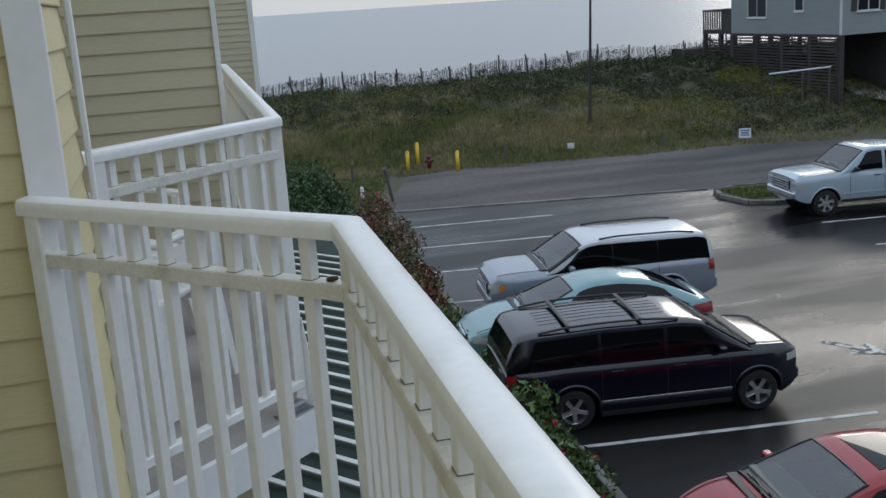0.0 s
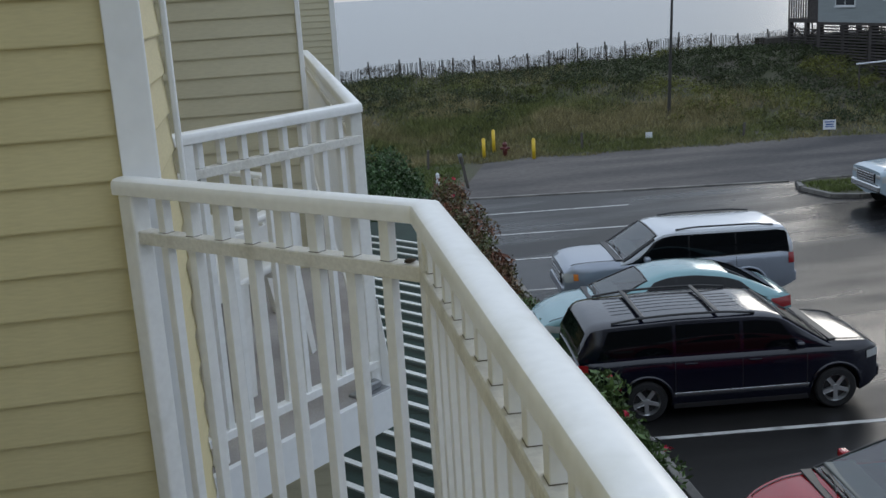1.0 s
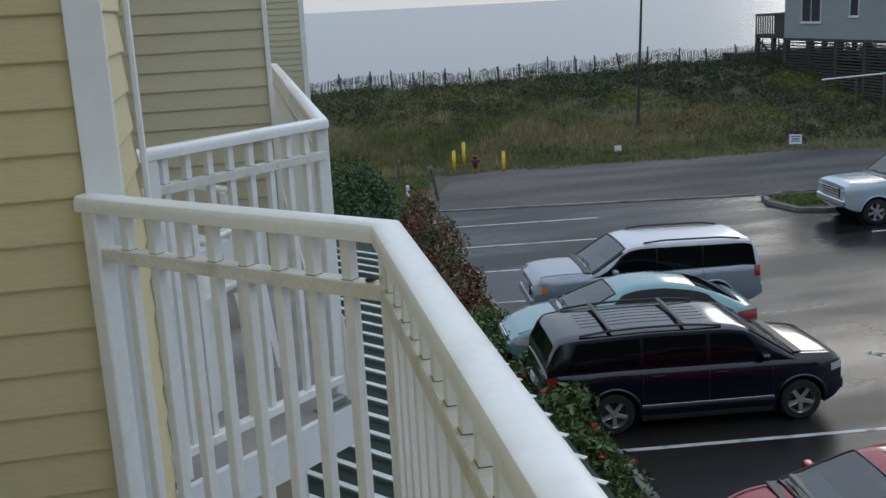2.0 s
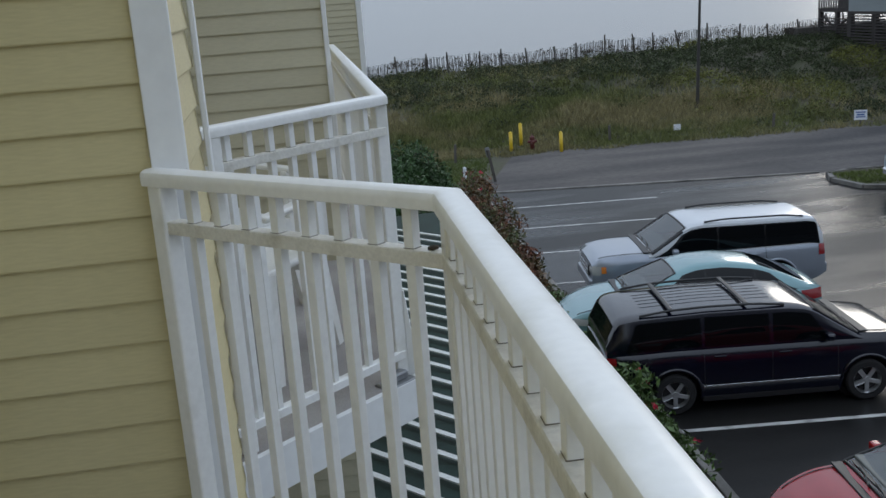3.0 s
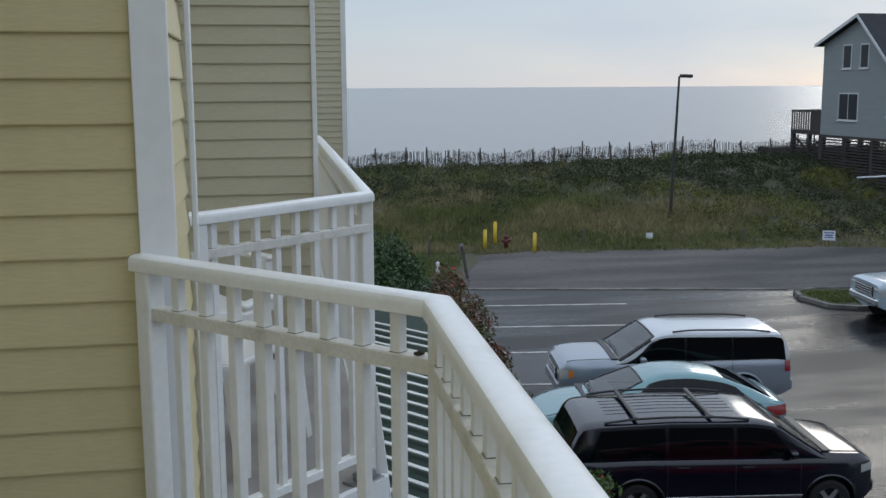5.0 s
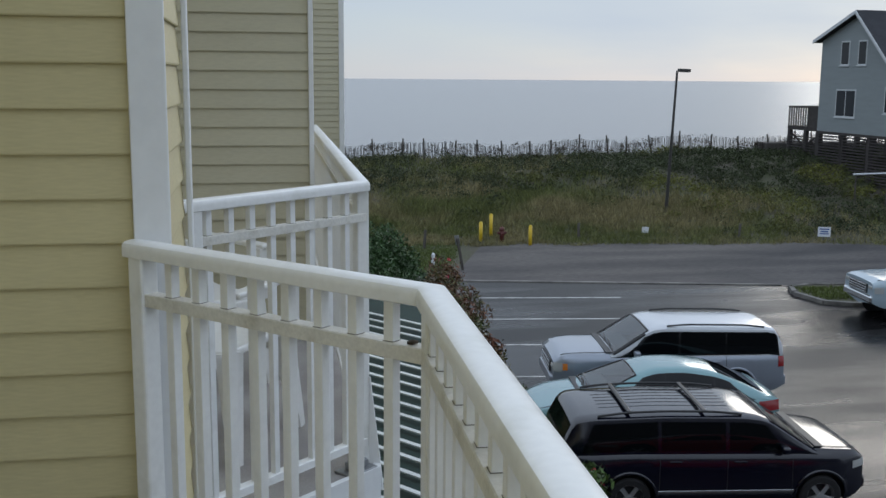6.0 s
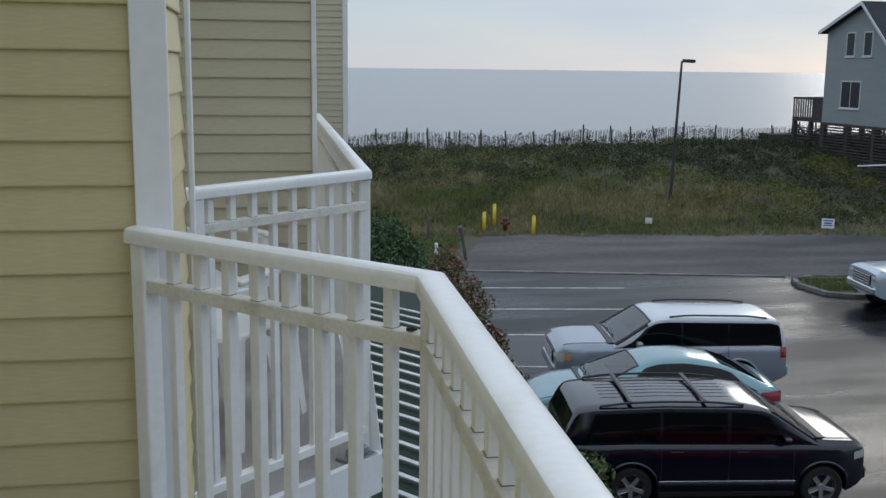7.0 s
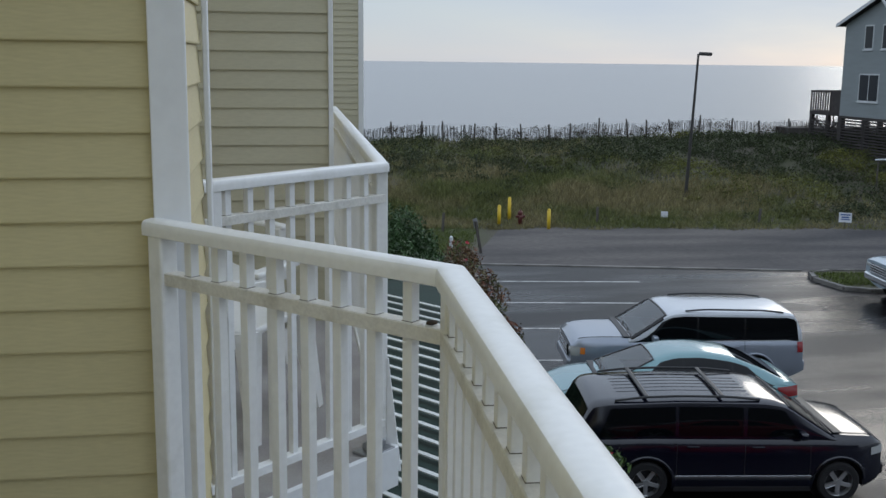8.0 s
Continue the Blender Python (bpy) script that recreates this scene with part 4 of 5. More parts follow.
def sand_fence():
    top = thing("sand_fence", "weathered grey wooden sand fence along the dune top", "fence")
    x = 0.0
    post = mesh_of(tube(bmesh.new(), (0, 0, -0.3), (0, 0, 1.0), 0.055, 0.048, 7), "post", M_GREYWOOD)
    spots = []
    while x < 47:
        y = fence_line(x)
        ob = new("post", post)
        ob.parent = top
        ob.matrix_world = pose(x, y, ground_z(x, y), rng.normal(0, 3), rng.normal(0, 4), 0) @ Matrix.Diagonal((1, 1, rng.uniform(1.12, 1.32), 1))
        spots.append((x, y))
        x += rng.uniform(1.1, 1.9)
    bm = bmesh.new()
    for (x0, y0), (x1, y1) in zip(spots, spots[1:]):
        sag = rng.uniform(0, 0.3)
        n = int((x1 - x0) / 0.06)
        tilt = rng.normal(0, 0.12)
        for i in range(n):
            k = i / n
            if rng.uniform() < 0.10:
                continue
            px, py = x0 + (x1 - x0) * k, y0 + (y1 - y0) * k
            z = ground_z(px, py) - 0.1 - sag * 4 * k * (1 - k) * 0.5
            h = rng.uniform(1.02, 1.18)
            dx = tilt * h + rng.normal(0, 0.03)
            a, b, c, d = [bm.verts.new(p) for p in ((px - 0.014, py, z), (px + 0.014, py, z), (px + 0.014 + dx, py, z + h), (px - 0.014 + dx, py, z + h))]
            bm.faces.new((a, b, c, d))
    bmesh.ops.solidify(bm, geom=bm.faces[:], thickness=0.008)
    tagged(part("fence_slats", bm, M_SLAT, top), kind="stuff")
    bm = bmesh.new()
    for (x0, y0), (x1, y1) in zip(spots, spots[1:]):
        for h in (0.4, 1.0):
            tube(bm, (x0, y0, ground_z(x0, y0) + h), (x1, y1, ground_z(x1, y1) + h - rng.uniform(0, 0.15)), 0.008, None, 5, False)
    part("fence_wire", bm, M_STEEL, top)
    # brush caught along the fence
    c = []
    for x in np.arange(0, 47, 0.35):
        if noise.noise((x * 0.6, 5, 5)) > -0.15:
            y = fence_line(x) - 0.2
            r = rng.uniform(0.18, 0.42)
            c.append((x, y, ground_z(x, y) + 0.25 + r * rng.uniform(0.6, 1.8), r))
    tagged(leafy("fence_brush", c, 70, 0.05, M_TWIG), "dry brown brush along the sand fence", "brush", kind="stuff")


sand_fence()
tagged(part("boardwalk", boxed(30.0, 37.0, 58.6, 60.2, 2.3, 3.15, bevel=0.02), M_GREYWOOD), "dark wooden beach walkway on the dune top", "walkway")


def on_ground(x, y):
    return ground_z(x, y)


def street_lamp(x, y):
    z = on_ground(x, y) - 0.05
    top = thing("street_lamp", "tall dark metal lamp post with a flat head", "street lamp", pose(x, y, z, 0, 2.2, 0))
    part("pole", tube(bmesh.new(), (0, 0, 0), (0, 0, LAMP_TALL), 0.085, 0.05, 12), M_POLE, top)
    part("base_plate", boxed(-0.16, 0.16, -0.16, 0.16, 0, 0.06, bevel=0.01), M_POLE, top)
    part("arm", tube(bmesh.new(), (0, 0, LAMP_TALL - 0.05), (0.16, -0.02, LAMP_TALL + 0.02), 0.035, None, 8), M_POLE, top)
    head = part("lamp_head", boxed(0.05, 0.62, -0.16, 0.12, LAMP_TALL - 0.05, LAMP_TALL + 0.10, bevel=0.03), M_POLE, top)
    part("lens", boxed(0.14, 0.55, -0.10, 0.07, LAMP_TALL - 0.062, LAMP_TALL - 0.048), M_LAMP_C, head)


LAMP_TALL = 6.65
street_lamp(19.05, 46.95)


def bollard(x, y, h):
    top = thing("bollard", "yellow painted steel bollard by the hydrant", "bollard", pose(x, y, on_ground(x, y) - 0.04), "bollards")
    bm = bmesh.new()
    tube(bm, (0, 0, 0), (0, 0, h), 0.075, None, 14)
    bmesh.ops.create_uvsphere(bm, u_segments=14, v_segments=7, radius=0.075, matrix=Matrix.Translation((0, 0, h)))
    part("tube", bm, M_YELLOW, top, smooth=True)
    part("footing", tube(bmesh.new(), (0, 0, 0), (0, 0, 0.07), 0.13, None, 14), M_KERB, top)


bollard(9.2, 42.95, 0.85)
bollard(9.85, 43.9, 1.0)
bollard(11.12, 42.05, 0.85)


def hydrant(x, y):
    top = thing("fire_hydrant", "dull red fire hydrant between yellow bollards", "fire hydrant", pose(x, y, on_ground(x, y) - 0.03))
    bm = bmesh.new()
    tube(bm, (0, 0, 0), (0, 0, 0.06), 0.15, None, 14)
    tube(bm, (0, 0, 0.06), (0, 0, 0.55), 0.10, 0.095, 14)
    bmesh.ops.create_uvsphere(bm, u_segments=14, v_segments=8, radius=0.115, matrix=Matrix.Translation((0, 0, 0.56)))
    part("barrel", bm, M_HYDRANT, top, smooth=True)
    for s in (1, -1):
        part("outlet", tube(bmesh.new(), (s * 0.08, 0, 0.42), (s * 0.2, 0, 0.42), 0.055, None, 10), M_HYDRANT, top)
    part("outlet", tube(bmesh.new(), (0, -0.08, 0.38), (0, -0.22, 0.38), 0.07, None, 10), M_HYDRANT, top)
    part("nut", tube(bmesh.new(), (0, 0, 0.65), (0, 0, 0.72), 0.03, None, 5), M_HYDRANT, top)


hydrant(10.1, 42.9)


def low_sign(x, y, w, h, up, turn, label, print_bars):
    top = thing("sign", label, "sign", pose(x, y, on_ground(x, y) - 0.05, 0, 0, turn), "signs")
    part("stake", boxed(-0.025, 0.025, 0.01, 0.045, 0, up + h * 0.8), M_GREYWOOD, top)
    board = part("board", boxed(-w / 2, w / 2, -0.012, 0.010, up, up + h, bevel=0.006), M_SIGN, top)
    for z0, z1, k in print_bars:
        part("print_bar", boxed(-w / 2 * k, w / 2 * k, -0.016, -0.011, up + h * z0, up + h * z1), M_SIGNBLUE, board)


low_sign(16.75, 43.6, 0.30, 0.26, 0.12, -12, "small white notice on a low stake in the grass", [])
low_sign(23.9, 41.15, 0.52, 0.42, 0.30, -25, "white notice with blue print on a stake", [(0.72, 0.84, 0.75), (0.45, 0.60, 0.6), (0.25, 0.36, 0.7)])


def old_post(x, y, lean, tall, label):
    top = thing("wooden_post", label, "post", pose(x, y, on_ground(x, y) - 0.05, 4, lean, 10))
    part("stake", boxed(-0.045, 0.045, -0.045, 0.045, 0, tall, bevel=0.01), M_GREYWOOD, top)
    return top


op = old_post(7.25, 36.85, -12, 1.3, "leaning grey wooden post with a small sign")
part("sign_back", boxed(-0.09, 0.09, 0.046, 0.065, 1.05, 1.40, bevel=0.01), M_STEEL, op)
old_post(6.6, 41.8, 2, 0.85, "short grey wooden stake in the grass")
old_post(13.6, 43.3, -2, 0.75, "short grey wooden stake in the grass")
old_post(20.6, 42.4, 1, 0.7, "short grey wooden stake in the grass")
mk = thing("marker_post", "small white utility marker in the verge", "marker", pose(6.35, 38.1, -0.04))
part("tube", tube(bmesh.new(), (0, 0, 0), (0, 0, 0.42), 0.07, 0.06, 10), M_SIGN, mk)
part("cap", tube(bmesh.new(), (0, 0, 0.42), (0, 0, 0.47), 0.075, 0.04, 10), M_SIGN, mk)

# ---- planting along the building ----
sheet("planting_bed", [(0.9, -12), (4.86, -12), (5.24, 13.0), (5.48, 20.6), (5.66, 24.8), (6.2, 34.7), (2.0, 35.5), (0.9, 18)], 0.02, M_MULCH, "dark mulched planting bed along the kerb", "planting bed", 0.03)


def hedge(name, label, spots, leaf, per, material, flowers=None, count=0):
    top = thing(name, label, "shrub", group="hedge shrubs")
    bm = bmesh.new()
    cx, cy = (sum(s[i] for s in spots) / len(spots) for i in (0, 1))
    bmesh.ops.create_icosphere(bm, subdivisions=1, radius=0.12, matrix=Matrix.Translation((cx, cy, 0.02)))
    for x, y, z, r in spots[::3]:
        tube(bm, (cx, cy, 0.02), (x, y, z), 0.022, 0.01, 5)
    part("stems", bm, M_TWIG, top)
    leafy("foliage", spots, per, leaf, material, top, 1.0)
    if flowers:
        blooms = []
        for k in range(count):
            x, y, z, r = spots[rng.integers(len(spots))]
            a = rng.normal(size=3)
            a /= np.linalg.norm(a)
            a[2] = abs(a[2])
            blooms.append((x + a[0] * r, y + a[1] * r, z + a[2] * r, 0.055))
        leafy("blossoms", blooms, 12, 0.040, flowers, top)
    return top


def clump_spots(cx, cy, wx, wy, tall, n, r):
    out = []
    for _ in range(n):
        x, y = cx + rng.uniform(-wx, wx), cy + rng.uniform(-wy, wy)
        k = 1 - 0.5 * (abs((x - cx) / wx) ** 2 + abs((y - cy) / wy) ** 2)
        out.append((x, y, rng.uniform(0.25, 1.0) * tall * max(0.3, k), r * rng.uniform(0.7, 1.2)))
    return out


for cy, tall, material in ((11.4, 0.40, M_LEAF), (13.2, 0.95, M_LEAF), (14.9, 1.2, M_LEAF), (16.6, 0.5, M_LEAF)):
    hedge("flowering_shrub", "green flowering shrub with pink-red blossoms by the kerb", clump_spots(4.40 + cy * 0.014, cy, 0.45, 0.95, tall, 30, 0.32), 0.068, 100, material, M_PETAL, 16)
for cy, tall in ((18.6, 0.5), (20.4, 0.5), (22.4, 0.8), (24.2, 1.45), (26.2, 1.9), (28.4, 2.1)):
    hedge("reddish_shrub", "reddish-green shrub beside the car park kerb", clump_spots(4.44 + cy * 0.020, cy, 0.50, 1.05, tall, 30, 0.34), 0.06, 95, M_LEAF_RED if cy > 21 else M_LEAF, M_PETAL, 3)
hedge("large_bush", "large dark green rounded bush at the lot's corner", clump_spots(3.35, 33.9, 1.7, 1.9, 2.1, 130, 0.45), 0.07, 130, M_LEAF_DARK)
hedge("large_bush", "large dark green rounded bush at the lot's corner", clump_spots(2.3, 31.2, 1.6, 1.8, 2.0, 100, 0.45), 0.07, 110, M_LEAF_DARK)

# ---- the beach house on stilts ----
M_HOUSE = mat("grey_blue_house_siding", (0.25, 0.28, 0.285), 0.7, vary=0.06, scale=0.8, fine=20, stretch=(1, 1, 6))
M_HOUSE_TRIM = mat("pale_house_trim", (0.55, 0.57, 0.58), 0.6, vary=0.05)
M_ROOF = mat("dark_roof_shingles", (0.028, 0.03, 0.036), 0.9, vary=0.2, scale=2, fine=15)
M_PANE = glass("house_window_glass", (0.012, 0.016, 0.02))
M_DARKWOOD = mat("dark_weathered_wood", (0.055, 0.048, 0.045), 0.9, vary=0.2, each=0.15)
HOUSE = pose(30.92, 54.6, 0, 0, 0, -86.3)      # x along the gable, y to the back
GW, GD, FLOOR, EAVE, PEAK, APEX = 9.2, 11.0, 4.05, 9.05, 10.3, 3.3
KNEE, KNEE_Z, LOW_EAVE = 6.4, 7.45, 6.95         # where the steep slope breaks, and the eave by the drive


def house_window(parent, u0, u1, z0, z1, v=None, wide_u=True):
    """A window on the gable (or, with v, on the side wall u = GW)."""
    def bx(a0, a1, out0, out1, c0, c1):
        return boxed(a0, a1, -out1, -out0, c0, c1) if v is None else boxed(GW + out0, GW + out1, a0, a1, c0, c1)
    win = part("window", bx(u0 - 0.07, u1 + 0.07, 0.0, 0.03, z0 - 0.07, z1 + 0.07), M_HOUSE_TRIM, parent, "white framed window")
    mid = (u0 + u1) / 2
    for a, b in ((u0, mid - 0.03), (mid + 0.03, u1)) if u1 - u0 > 0.9 else ((u0, u1),):
        part("pane", bx(a, b, 0.031, 0.036, z0, z1), M_PANE, win)
    part("sill", bx(u0 - 0.12, u1 + 0.12, 0.03, 0.08, z0 - 0.12, z0 - 0.06), M_HOUSE_TRIM, win)


def beach_house():
    top = thing("beach_house", "grey-blue gabled beach house raised on wooden stilts", "house", HOUSE)
    bm = bmesh.new()
    prism(bm, [(0, FLOOR), (GW, FLOOR), (GW, LOW_EAVE), (KNEE, KNEE_Z), (APEX, PEAK), (0, EAVE)], 0, GD)
    part("wall", bm, M_HOUSE, top)
    for k in range(34):
        z = FLOOR + 0.08 + k * 0.15
        if z < EAVE - 0.15:
            part("siding_board", boxed(0, GW - 0.03 if z < LOW_EAVE - 0.15 else APEX + (KNEE - APEX) * (PEAK - z - 0.15) / (PEAK - KNEE_Z) - 0.03, -0.012, 0.004, z, z + 0.125), M_HOUSE, top)
    bm = bmesh.new()
    for (x0, z0), (x1, z1) in (((-0.35, EAVE - 0.12), (APEX, PEAK + 0.06)), ((APEX, PEAK + 0.06), (KNEE, KNEE_Z + 0.06)), ((KNEE, KNEE_Z + 0.06), (GW + 0.35, LOW_EAVE + 0.01))):
        prism(bm, [(x0, z0), (x1, z1), (x1, z1 + 0.16), (x0, z0 + 0.16)], -0.35, GD + 0.3)
    part("roof", bm, M_ROOF, top)
    bm = bmesh.new()
    for (x0, z0), (x1, z1) in (((-0.37, EAVE - 0.16), (APEX, PEAK + 0.02)), ((APEX, PEAK + 0.02), (KNEE, KNEE_Z + 0.02)), ((KNEE, KNEE_Z + 0.02), (GW + 0.37, LOW_EAVE - 0.03))):
        prism(bm, [(x0, z0), (x1, z1), (x1, z1 + 0.18), (x0, z0 + 0.18)], -0.40, -0.352)
    part("barge_board", bm, M_HOUSE_TRIM, top)
    part("corner_board", boxed(GW - 0.03, GW + 0.02, -0.03, 0.10, FLOOR, LOW_EAVE - 0.02), M_HOUSE_TRIM, top)
    house_window(top, 1.66, 3.25, 5.0, 6.35)
    house_window(top, 5.75, 6.35, 5.3, 6.5)
    house_window(top, 1.85, 2.48, 7.75, 8.9)
    house_window(top, 3.35, 3.95, 7.75, 8.9)
    house_window(top, 1.0, 2.2, 5.2, 6.5, v=1)
    house_window(top, 4.4, 5.0, 5.2, 6.5, v=1)
    for a in (0.62, 2.28):
        part("shutter", boxed(GW + 0.005, GW + 0.04, a, a + 0.32, 5.15, 6.55), M_DARKWOOD, top)
    # stilts and slatted skirts
    def low(u, v):
        p = HOUSE @ Vector((u, v, 0))
        return ground_z(p.x, p.y) - 0.1
    for u in (0.1, 2.3, 4.6, 6.9, 9.1):
        for v in (0.12, 5.5, 10.8):
            part("stilt", boxed(u - 0.13, u + 0.13, v - 0.13, v + 0.13, low(u, v) - 0.2, FLOOR), M_DARKWOOD, top)
    for k in range(22):
        z = FLOOR - 0.16 - k * 0.155
        for u0 in (0.2, 2.4, 4.7, 7.0):
            if z > low(u0 + 1, 0) - 0.1:
                part("skirt_slat", boxed(u0, u0 + 2.1, -0.05, -0.02, z - 0.075, z + rng.uniform(-0.01, 0.01)), M_DARKWOOD, top)
    part("floor_beam", boxed(-0.02, GW + 0.02, -0.06, 0.12, FLOOR - 0.10, FLOOR + 0.05), M_DARKWOOD, top)
    part("back_room", boxed(4.8, GW - 0.4, 3.6, GD - 0.4, 0.6, FLOOR - 0.02), M_DARKWOOD, top)
    # deck on the sea side
    deck_z = 4.25
    part("deck_floor", boxed(-3.3, -0.02, 0.2, 5.0, deck_z - 0.22, deck_z), M_DARKWOOD, top)
    part("deck_rail", boxed(-3.3, -0.02, 0.2, 0.29, deck_z + 1.05, deck_z + 1.15), M_DARKWOOD, top)
    part("deck_rail", boxed(-3.3, -3.2, 0.2, 5.0, deck_z + 1.05, deck_z + 1.15), M_DARKWOOD, top)
    part("deck_panel", boxed(-1.25, -0.02, 0.22, 0.26, deck_z, deck_z + 1.12), M_DARKWOOD, top)
    for k in range(9):
        u = -3.25 + k * 0.24
        part("baluster", boxed(u - 0.04, u + 0.04, 0.21, 0.27, deck_z, deck_z + 1.06), M_DARKWOOD, top)
    for u in (-3.15, -1.5, -0.3):
        for v in (0.3, 4.8):
            part("deck_post", boxed(u - 0.11, u + 0.11, v - 0.11, v + 0.11, low(u, v) - 0.3, deck_z), M_DARKWOOD, top)
    for k in range(13):
        z = deck_z - 0.55 - k * 0.15
        if z > low(-1.5, 0.2) - 0.1:
            part("skirt_slat", boxed(-3.2, -0.1, 0.14, 0.17, z - 0.06, z), M_DARKWOOD, top)
    for s in (0, 1):
        a, b = ((-3.1, 0.34, deck_z - 1.9), (-0.3, 0.34, deck_z - 0.4)) if s else ((-3.1, 0.34, deck_z - 0.4), (-0.3, 0.34, deck_z - 1.9))
        part("brace", tube(bmesh.new(), a, b, 0.06, None, 6), M_DARKWOOD, top)


beach_house()


def house_drive():
    """A concrete drive that climbs the dune's flank to the space under the house."""
    bm = bmesh.new()
    rows = []
    for k in range(9):
        x = 33.2 + k * 1.6
        rows.append([bm.verts.new((x, y, max(ground_z(x, y), ground_z(x, 45.6)) + 0.10)) for y in (43.2, 44.8, 46.4, 48.0)])
    for r, q in zip(rows, rows[1:]):
        for i in range(3):
            bm.faces.new((r[i], r[i + 1], q[i + 1], q[i]))
    bmesh.ops.solidify(bm, geom=bm.faces[:], thickness=0.25)
    tagged(part("house_drive", bm, M_CONCRETE), "pale concrete drive leading under the beach house", "drive", kind="structure")


M_CONCRETE = mat("pale_drive_concrete", (0.30, 0.30, 0.29), 0.85, vary=0.12, scale=0.5, fine=20, second=(0.22, 0.22, 0.21))
house_drive()


def ramp_rail():
    top = thing("ramp_railing", "white handrail on posts by the beach house drive", "railing")
    a, b = Vector((28.9, 47.4, 0)), Vector((30.9, 45.2, 0))
    za = [ground_z(p.x, p.y) for p in (a, b)]
    part("handrail", tube(bmesh.new(), (a.x, a.y, 2.32), (b.x, b.y, 2.62), 0.04, None, 8), M_SIGN, top)
    for k in (0.05, 0.55, 0.98):
        p = a.lerp(b, k)
        z = ground_z(p.x, p.y)
        part("post", tube(bmesh.new(), (p.x, p.y, z - 0.2), (p.x, p.y, 2.32 + 0.30 * k), 0.04, None, 8), M_GREYWOOD, top)


ramp_rail()

# ---- the rest of the hotel, and what stands on its balconies ----
tagged(part("wall_block", boxed(-14, -2.45, -34, 17.9, 0, 12.5), M_SIDING), "plain mass of the yellow hotel behind the balconies", "wall", kind="structure")

# unseen wall, added so that the van's side and glass mirror something dark
M_FARWALL = mat("dark_reflection_wall", (0.10, 0.095, 0.09), 0.9, vary=0.15, scale=0.5, fine=8)
tagged(part("wall_south", boxed(2.0, 46, -33, -31, 0, 9.5), M_FARWALL), "plain dark unseen wall added to darken the cars' reflections", "wall", kind="structure")

# slatted white canopy over a dark green roof below
CAN_Z = 3.6
canopy = thing("slatted_canopy", "white slats laid over a dark green lower roof", "canopy")
part("roof_panel", boxed(-1.35, 2.42, 1.2, 16.0, CAN_Z - 0.12, CAN_Z - 0.045), M_GREENROOF, canopy, "dark green roof panel")
M_CANSLAT = mat("weathered_white_slat", (0.62, 0.64, 0.62), 0.6, vary=0.08, scale=2, fine=40, each=0.06)
slat = mesh_of(boxed(-2.2, 2.2, -0.028, 0.028, -0.006, 0.006, bevel=0.002), "slat", M_CANSLAT)
for k in range(30):
    ob = new("slat", slat)
    ob.parent = canopy
    ob.matrix_world = pose(1.05, 2.9 + k * 0.43, CAN_Z, 0, 0, 128)
for y in (5.5, 9.0, 12.5, 15.6):
    part("support_post", boxed(1.7, 1.82, y - 0.06, y + 0.06, 0, CAN_Z - 0.2, bevel=0.008), M_TRIM, canopy)

# bracket and flared foot at the next balcony's corner post
foot = thing("post_bracket", "dull metal bracket at the foot of a railing post", "bracket", pose(0.36, 4.09, DECK, 0, 0, 42))
part("plate", boxed(-0.07, 0.07, -0.045, 0.045, 0.001, 0.012, bevel=0.003), M_STEEL, foot)
part("strap", boxed(-0.045, 0.045, -0.02, 0.02, 0.012, 0.045, bevel=0.008), M_STEEL, foot)
part("bolt", tube(bmesh.new(), (0.05, 0, 0.012), (0.05, 0, 0.03), 0.012, None, 6), M_STEEL, foot)


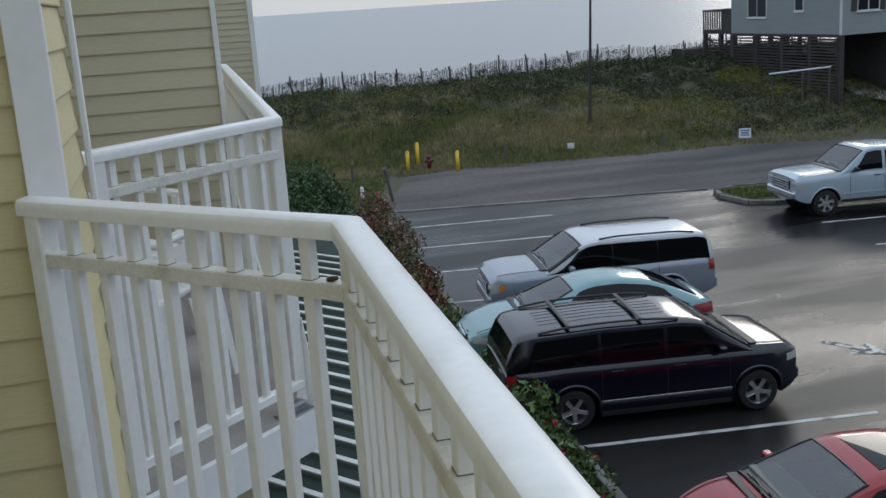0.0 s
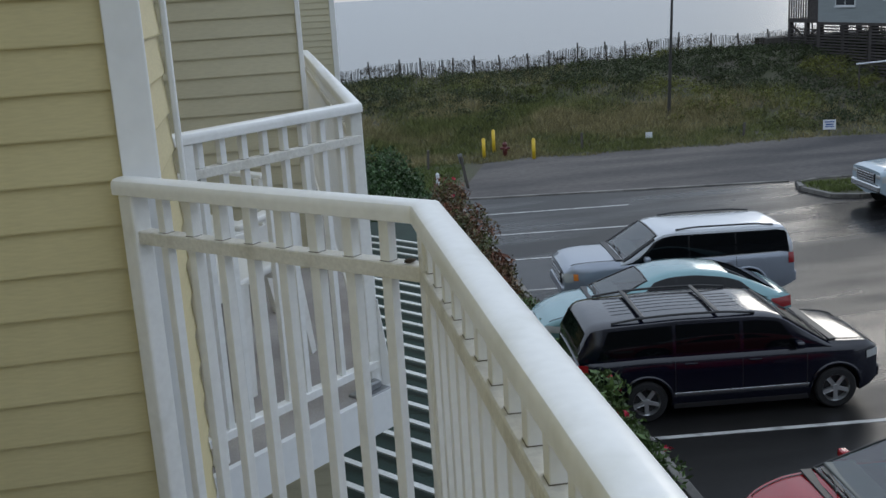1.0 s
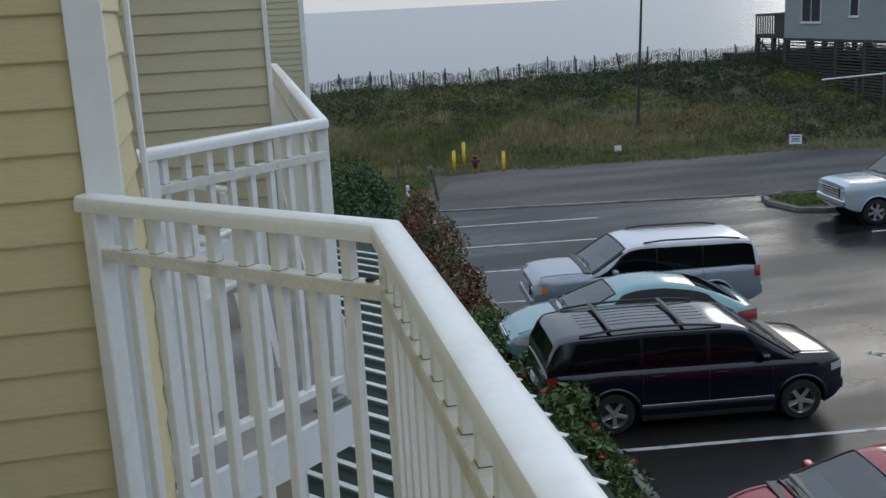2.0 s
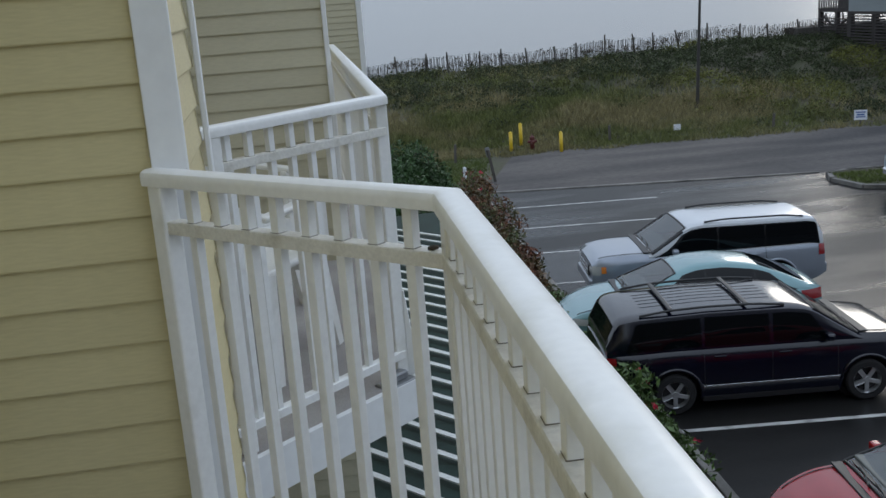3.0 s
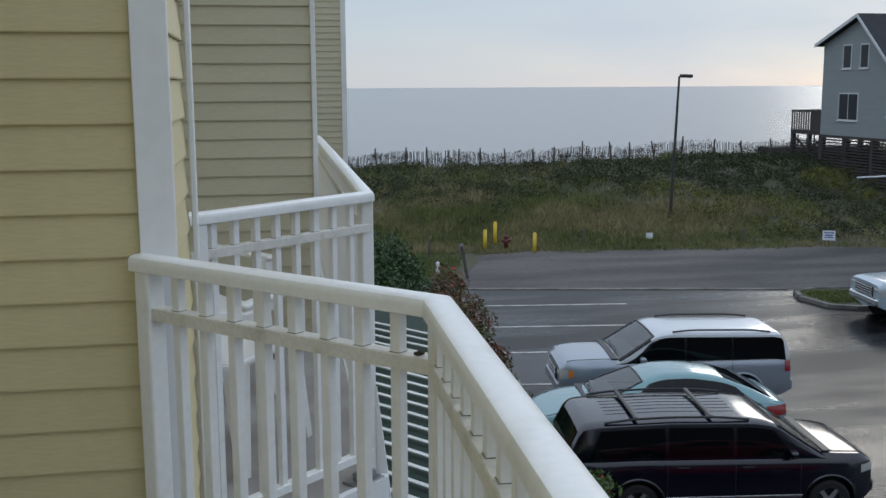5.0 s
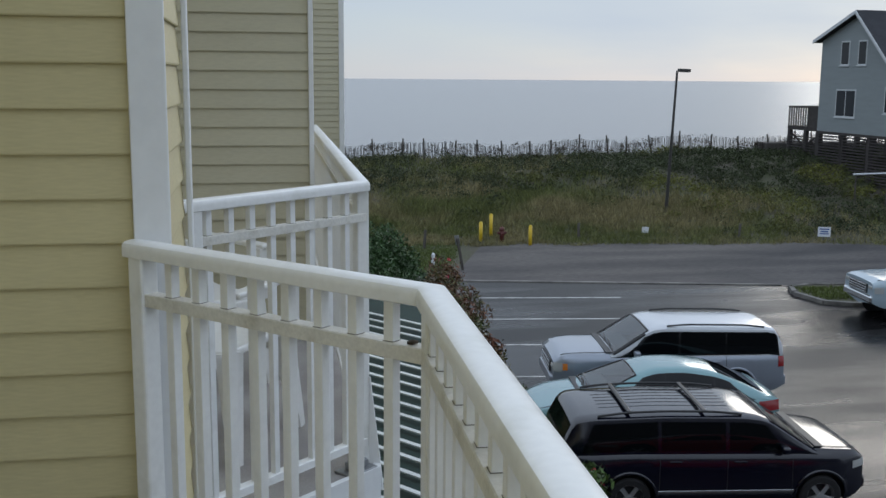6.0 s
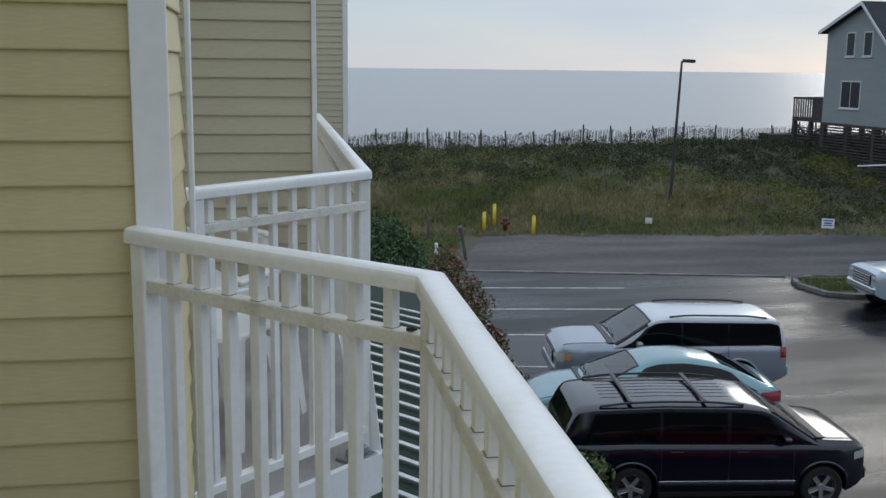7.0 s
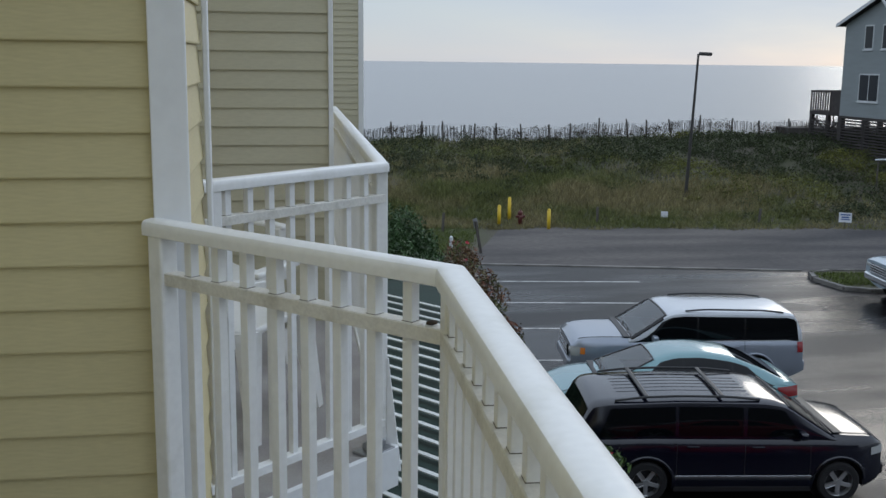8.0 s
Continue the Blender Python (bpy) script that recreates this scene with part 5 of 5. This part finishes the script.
def resin_chair(m, label):
    """A moulded white garden chair: seat, back with slots, arms and four splayed legs."""
    chair = thing("garden_chair", label, "chair", m, "garden chairs")
    part("seat", boxed(-0.23, 0.23, -0.22, 0.22, 0.40, 0.43, bevel=0.012), M_RAIL, chair)
    part("seat_apron", boxed(-0.235, 0.235, -0.23, -0.205, 0.33, 0.41, bevel=0.008), M_RAIL, chair)
    back = part("backrest", boxed(-0.22, 0.22, 0.20, 0.23, 0.78, 0.88, pose(0, 0, 0, -10, 0, 0), 0.012), M_RAIL, chair)
    for k in range(5):
        x = -0.18 + k * 0.09
        part("back_slat", boxed(x - 0.028, x + 0.028, 0.205, 0.222, 0.42, 0.79, pose(0, 0, 0, -10, 0, 0), 0.006), M_RAIL, back)
    for sx in (1, -1):
        for sy in (1, -1):
            bm = bmesh.new()
            p, q = Vector((sx * 0.21, sy * 0.20, 0.42)), Vector((sx * 0.26, sy * 0.25, 0.0))
            bmesh.ops.create_cone(bm, cap_ends=True, segments=4, radius1=0.028, radius2=0.055, depth=(p - q).length,
                                  matrix=Matrix.Translation((p + q) / 2) @ (p - q).to_track_quat("Z", "Y").to_matrix().to_4x4())
            part("leg", bm, M_RAIL, chair)
        part("armrest", boxed(sx * 0.27 - 0.03, sx * 0.27 + 0.03, -0.24, 0.26, 0.64, 0.665, bevel=0.01), M_RAIL, chair)
        part("arm_post", boxed(sx * 0.26 - 0.025, sx * 0.26 + 0.025, -0.23, -0.18, 0.40, 0.65, bevel=0.01), M_RAIL, chair)
    return chair


resin_chair(pose(-0.18, 4.55, DECK, 0, 0, 150), "white moulded resin garden chair on the next balcony")
resin_chair(pose(-0.30, 5.35, DECK, 0, 0, 35), "white moulded resin garden chair turned to the railing")

# balcony corner by the camera: trim and a ribbed white unit under the window
tagged(part("corner_channel", boxed(-0.795, -0.755, FIN - 0.045, FIN + 0.002, 5.5, 6.70, bevel=0.004), M_SIDING), "cream channel trim in the balcony's corner", "trim", kind="structure")
unit = thing("wall_unit", "pale ribbed air-conditioner cover on the balcony wall", "air conditioner")
part("cover", boxed(-0.80, -0.73, 2.0, 2.62, DECK + 0.05, 6.22, bevel=0.006), M_TRIM, unit)
for k in range(24):
    z = DECK + 0.09 + k * 0.028
    part("rib", boxed(-0.731, -0.721, 2.02, 2.60, z, z + 0.014), M_TRIM, unit)

litter = thing("leaf_litter", "dark scrap of dead leaf on the railing's mid rail", "debris", pose(0.300, 2.262, RZ - 0.118, 0, 0, 20))
bm = bmesh.new()
bmesh.ops.create_icosphere(bm, subdivisions=1, radius=0.009, matrix=Matrix.Translation((0, 0, 0.005)) @ Matrix.Diagonal((1.5, 0.8, 0.6, 1)))
part("scrap", bm, M_TWIG, litter)
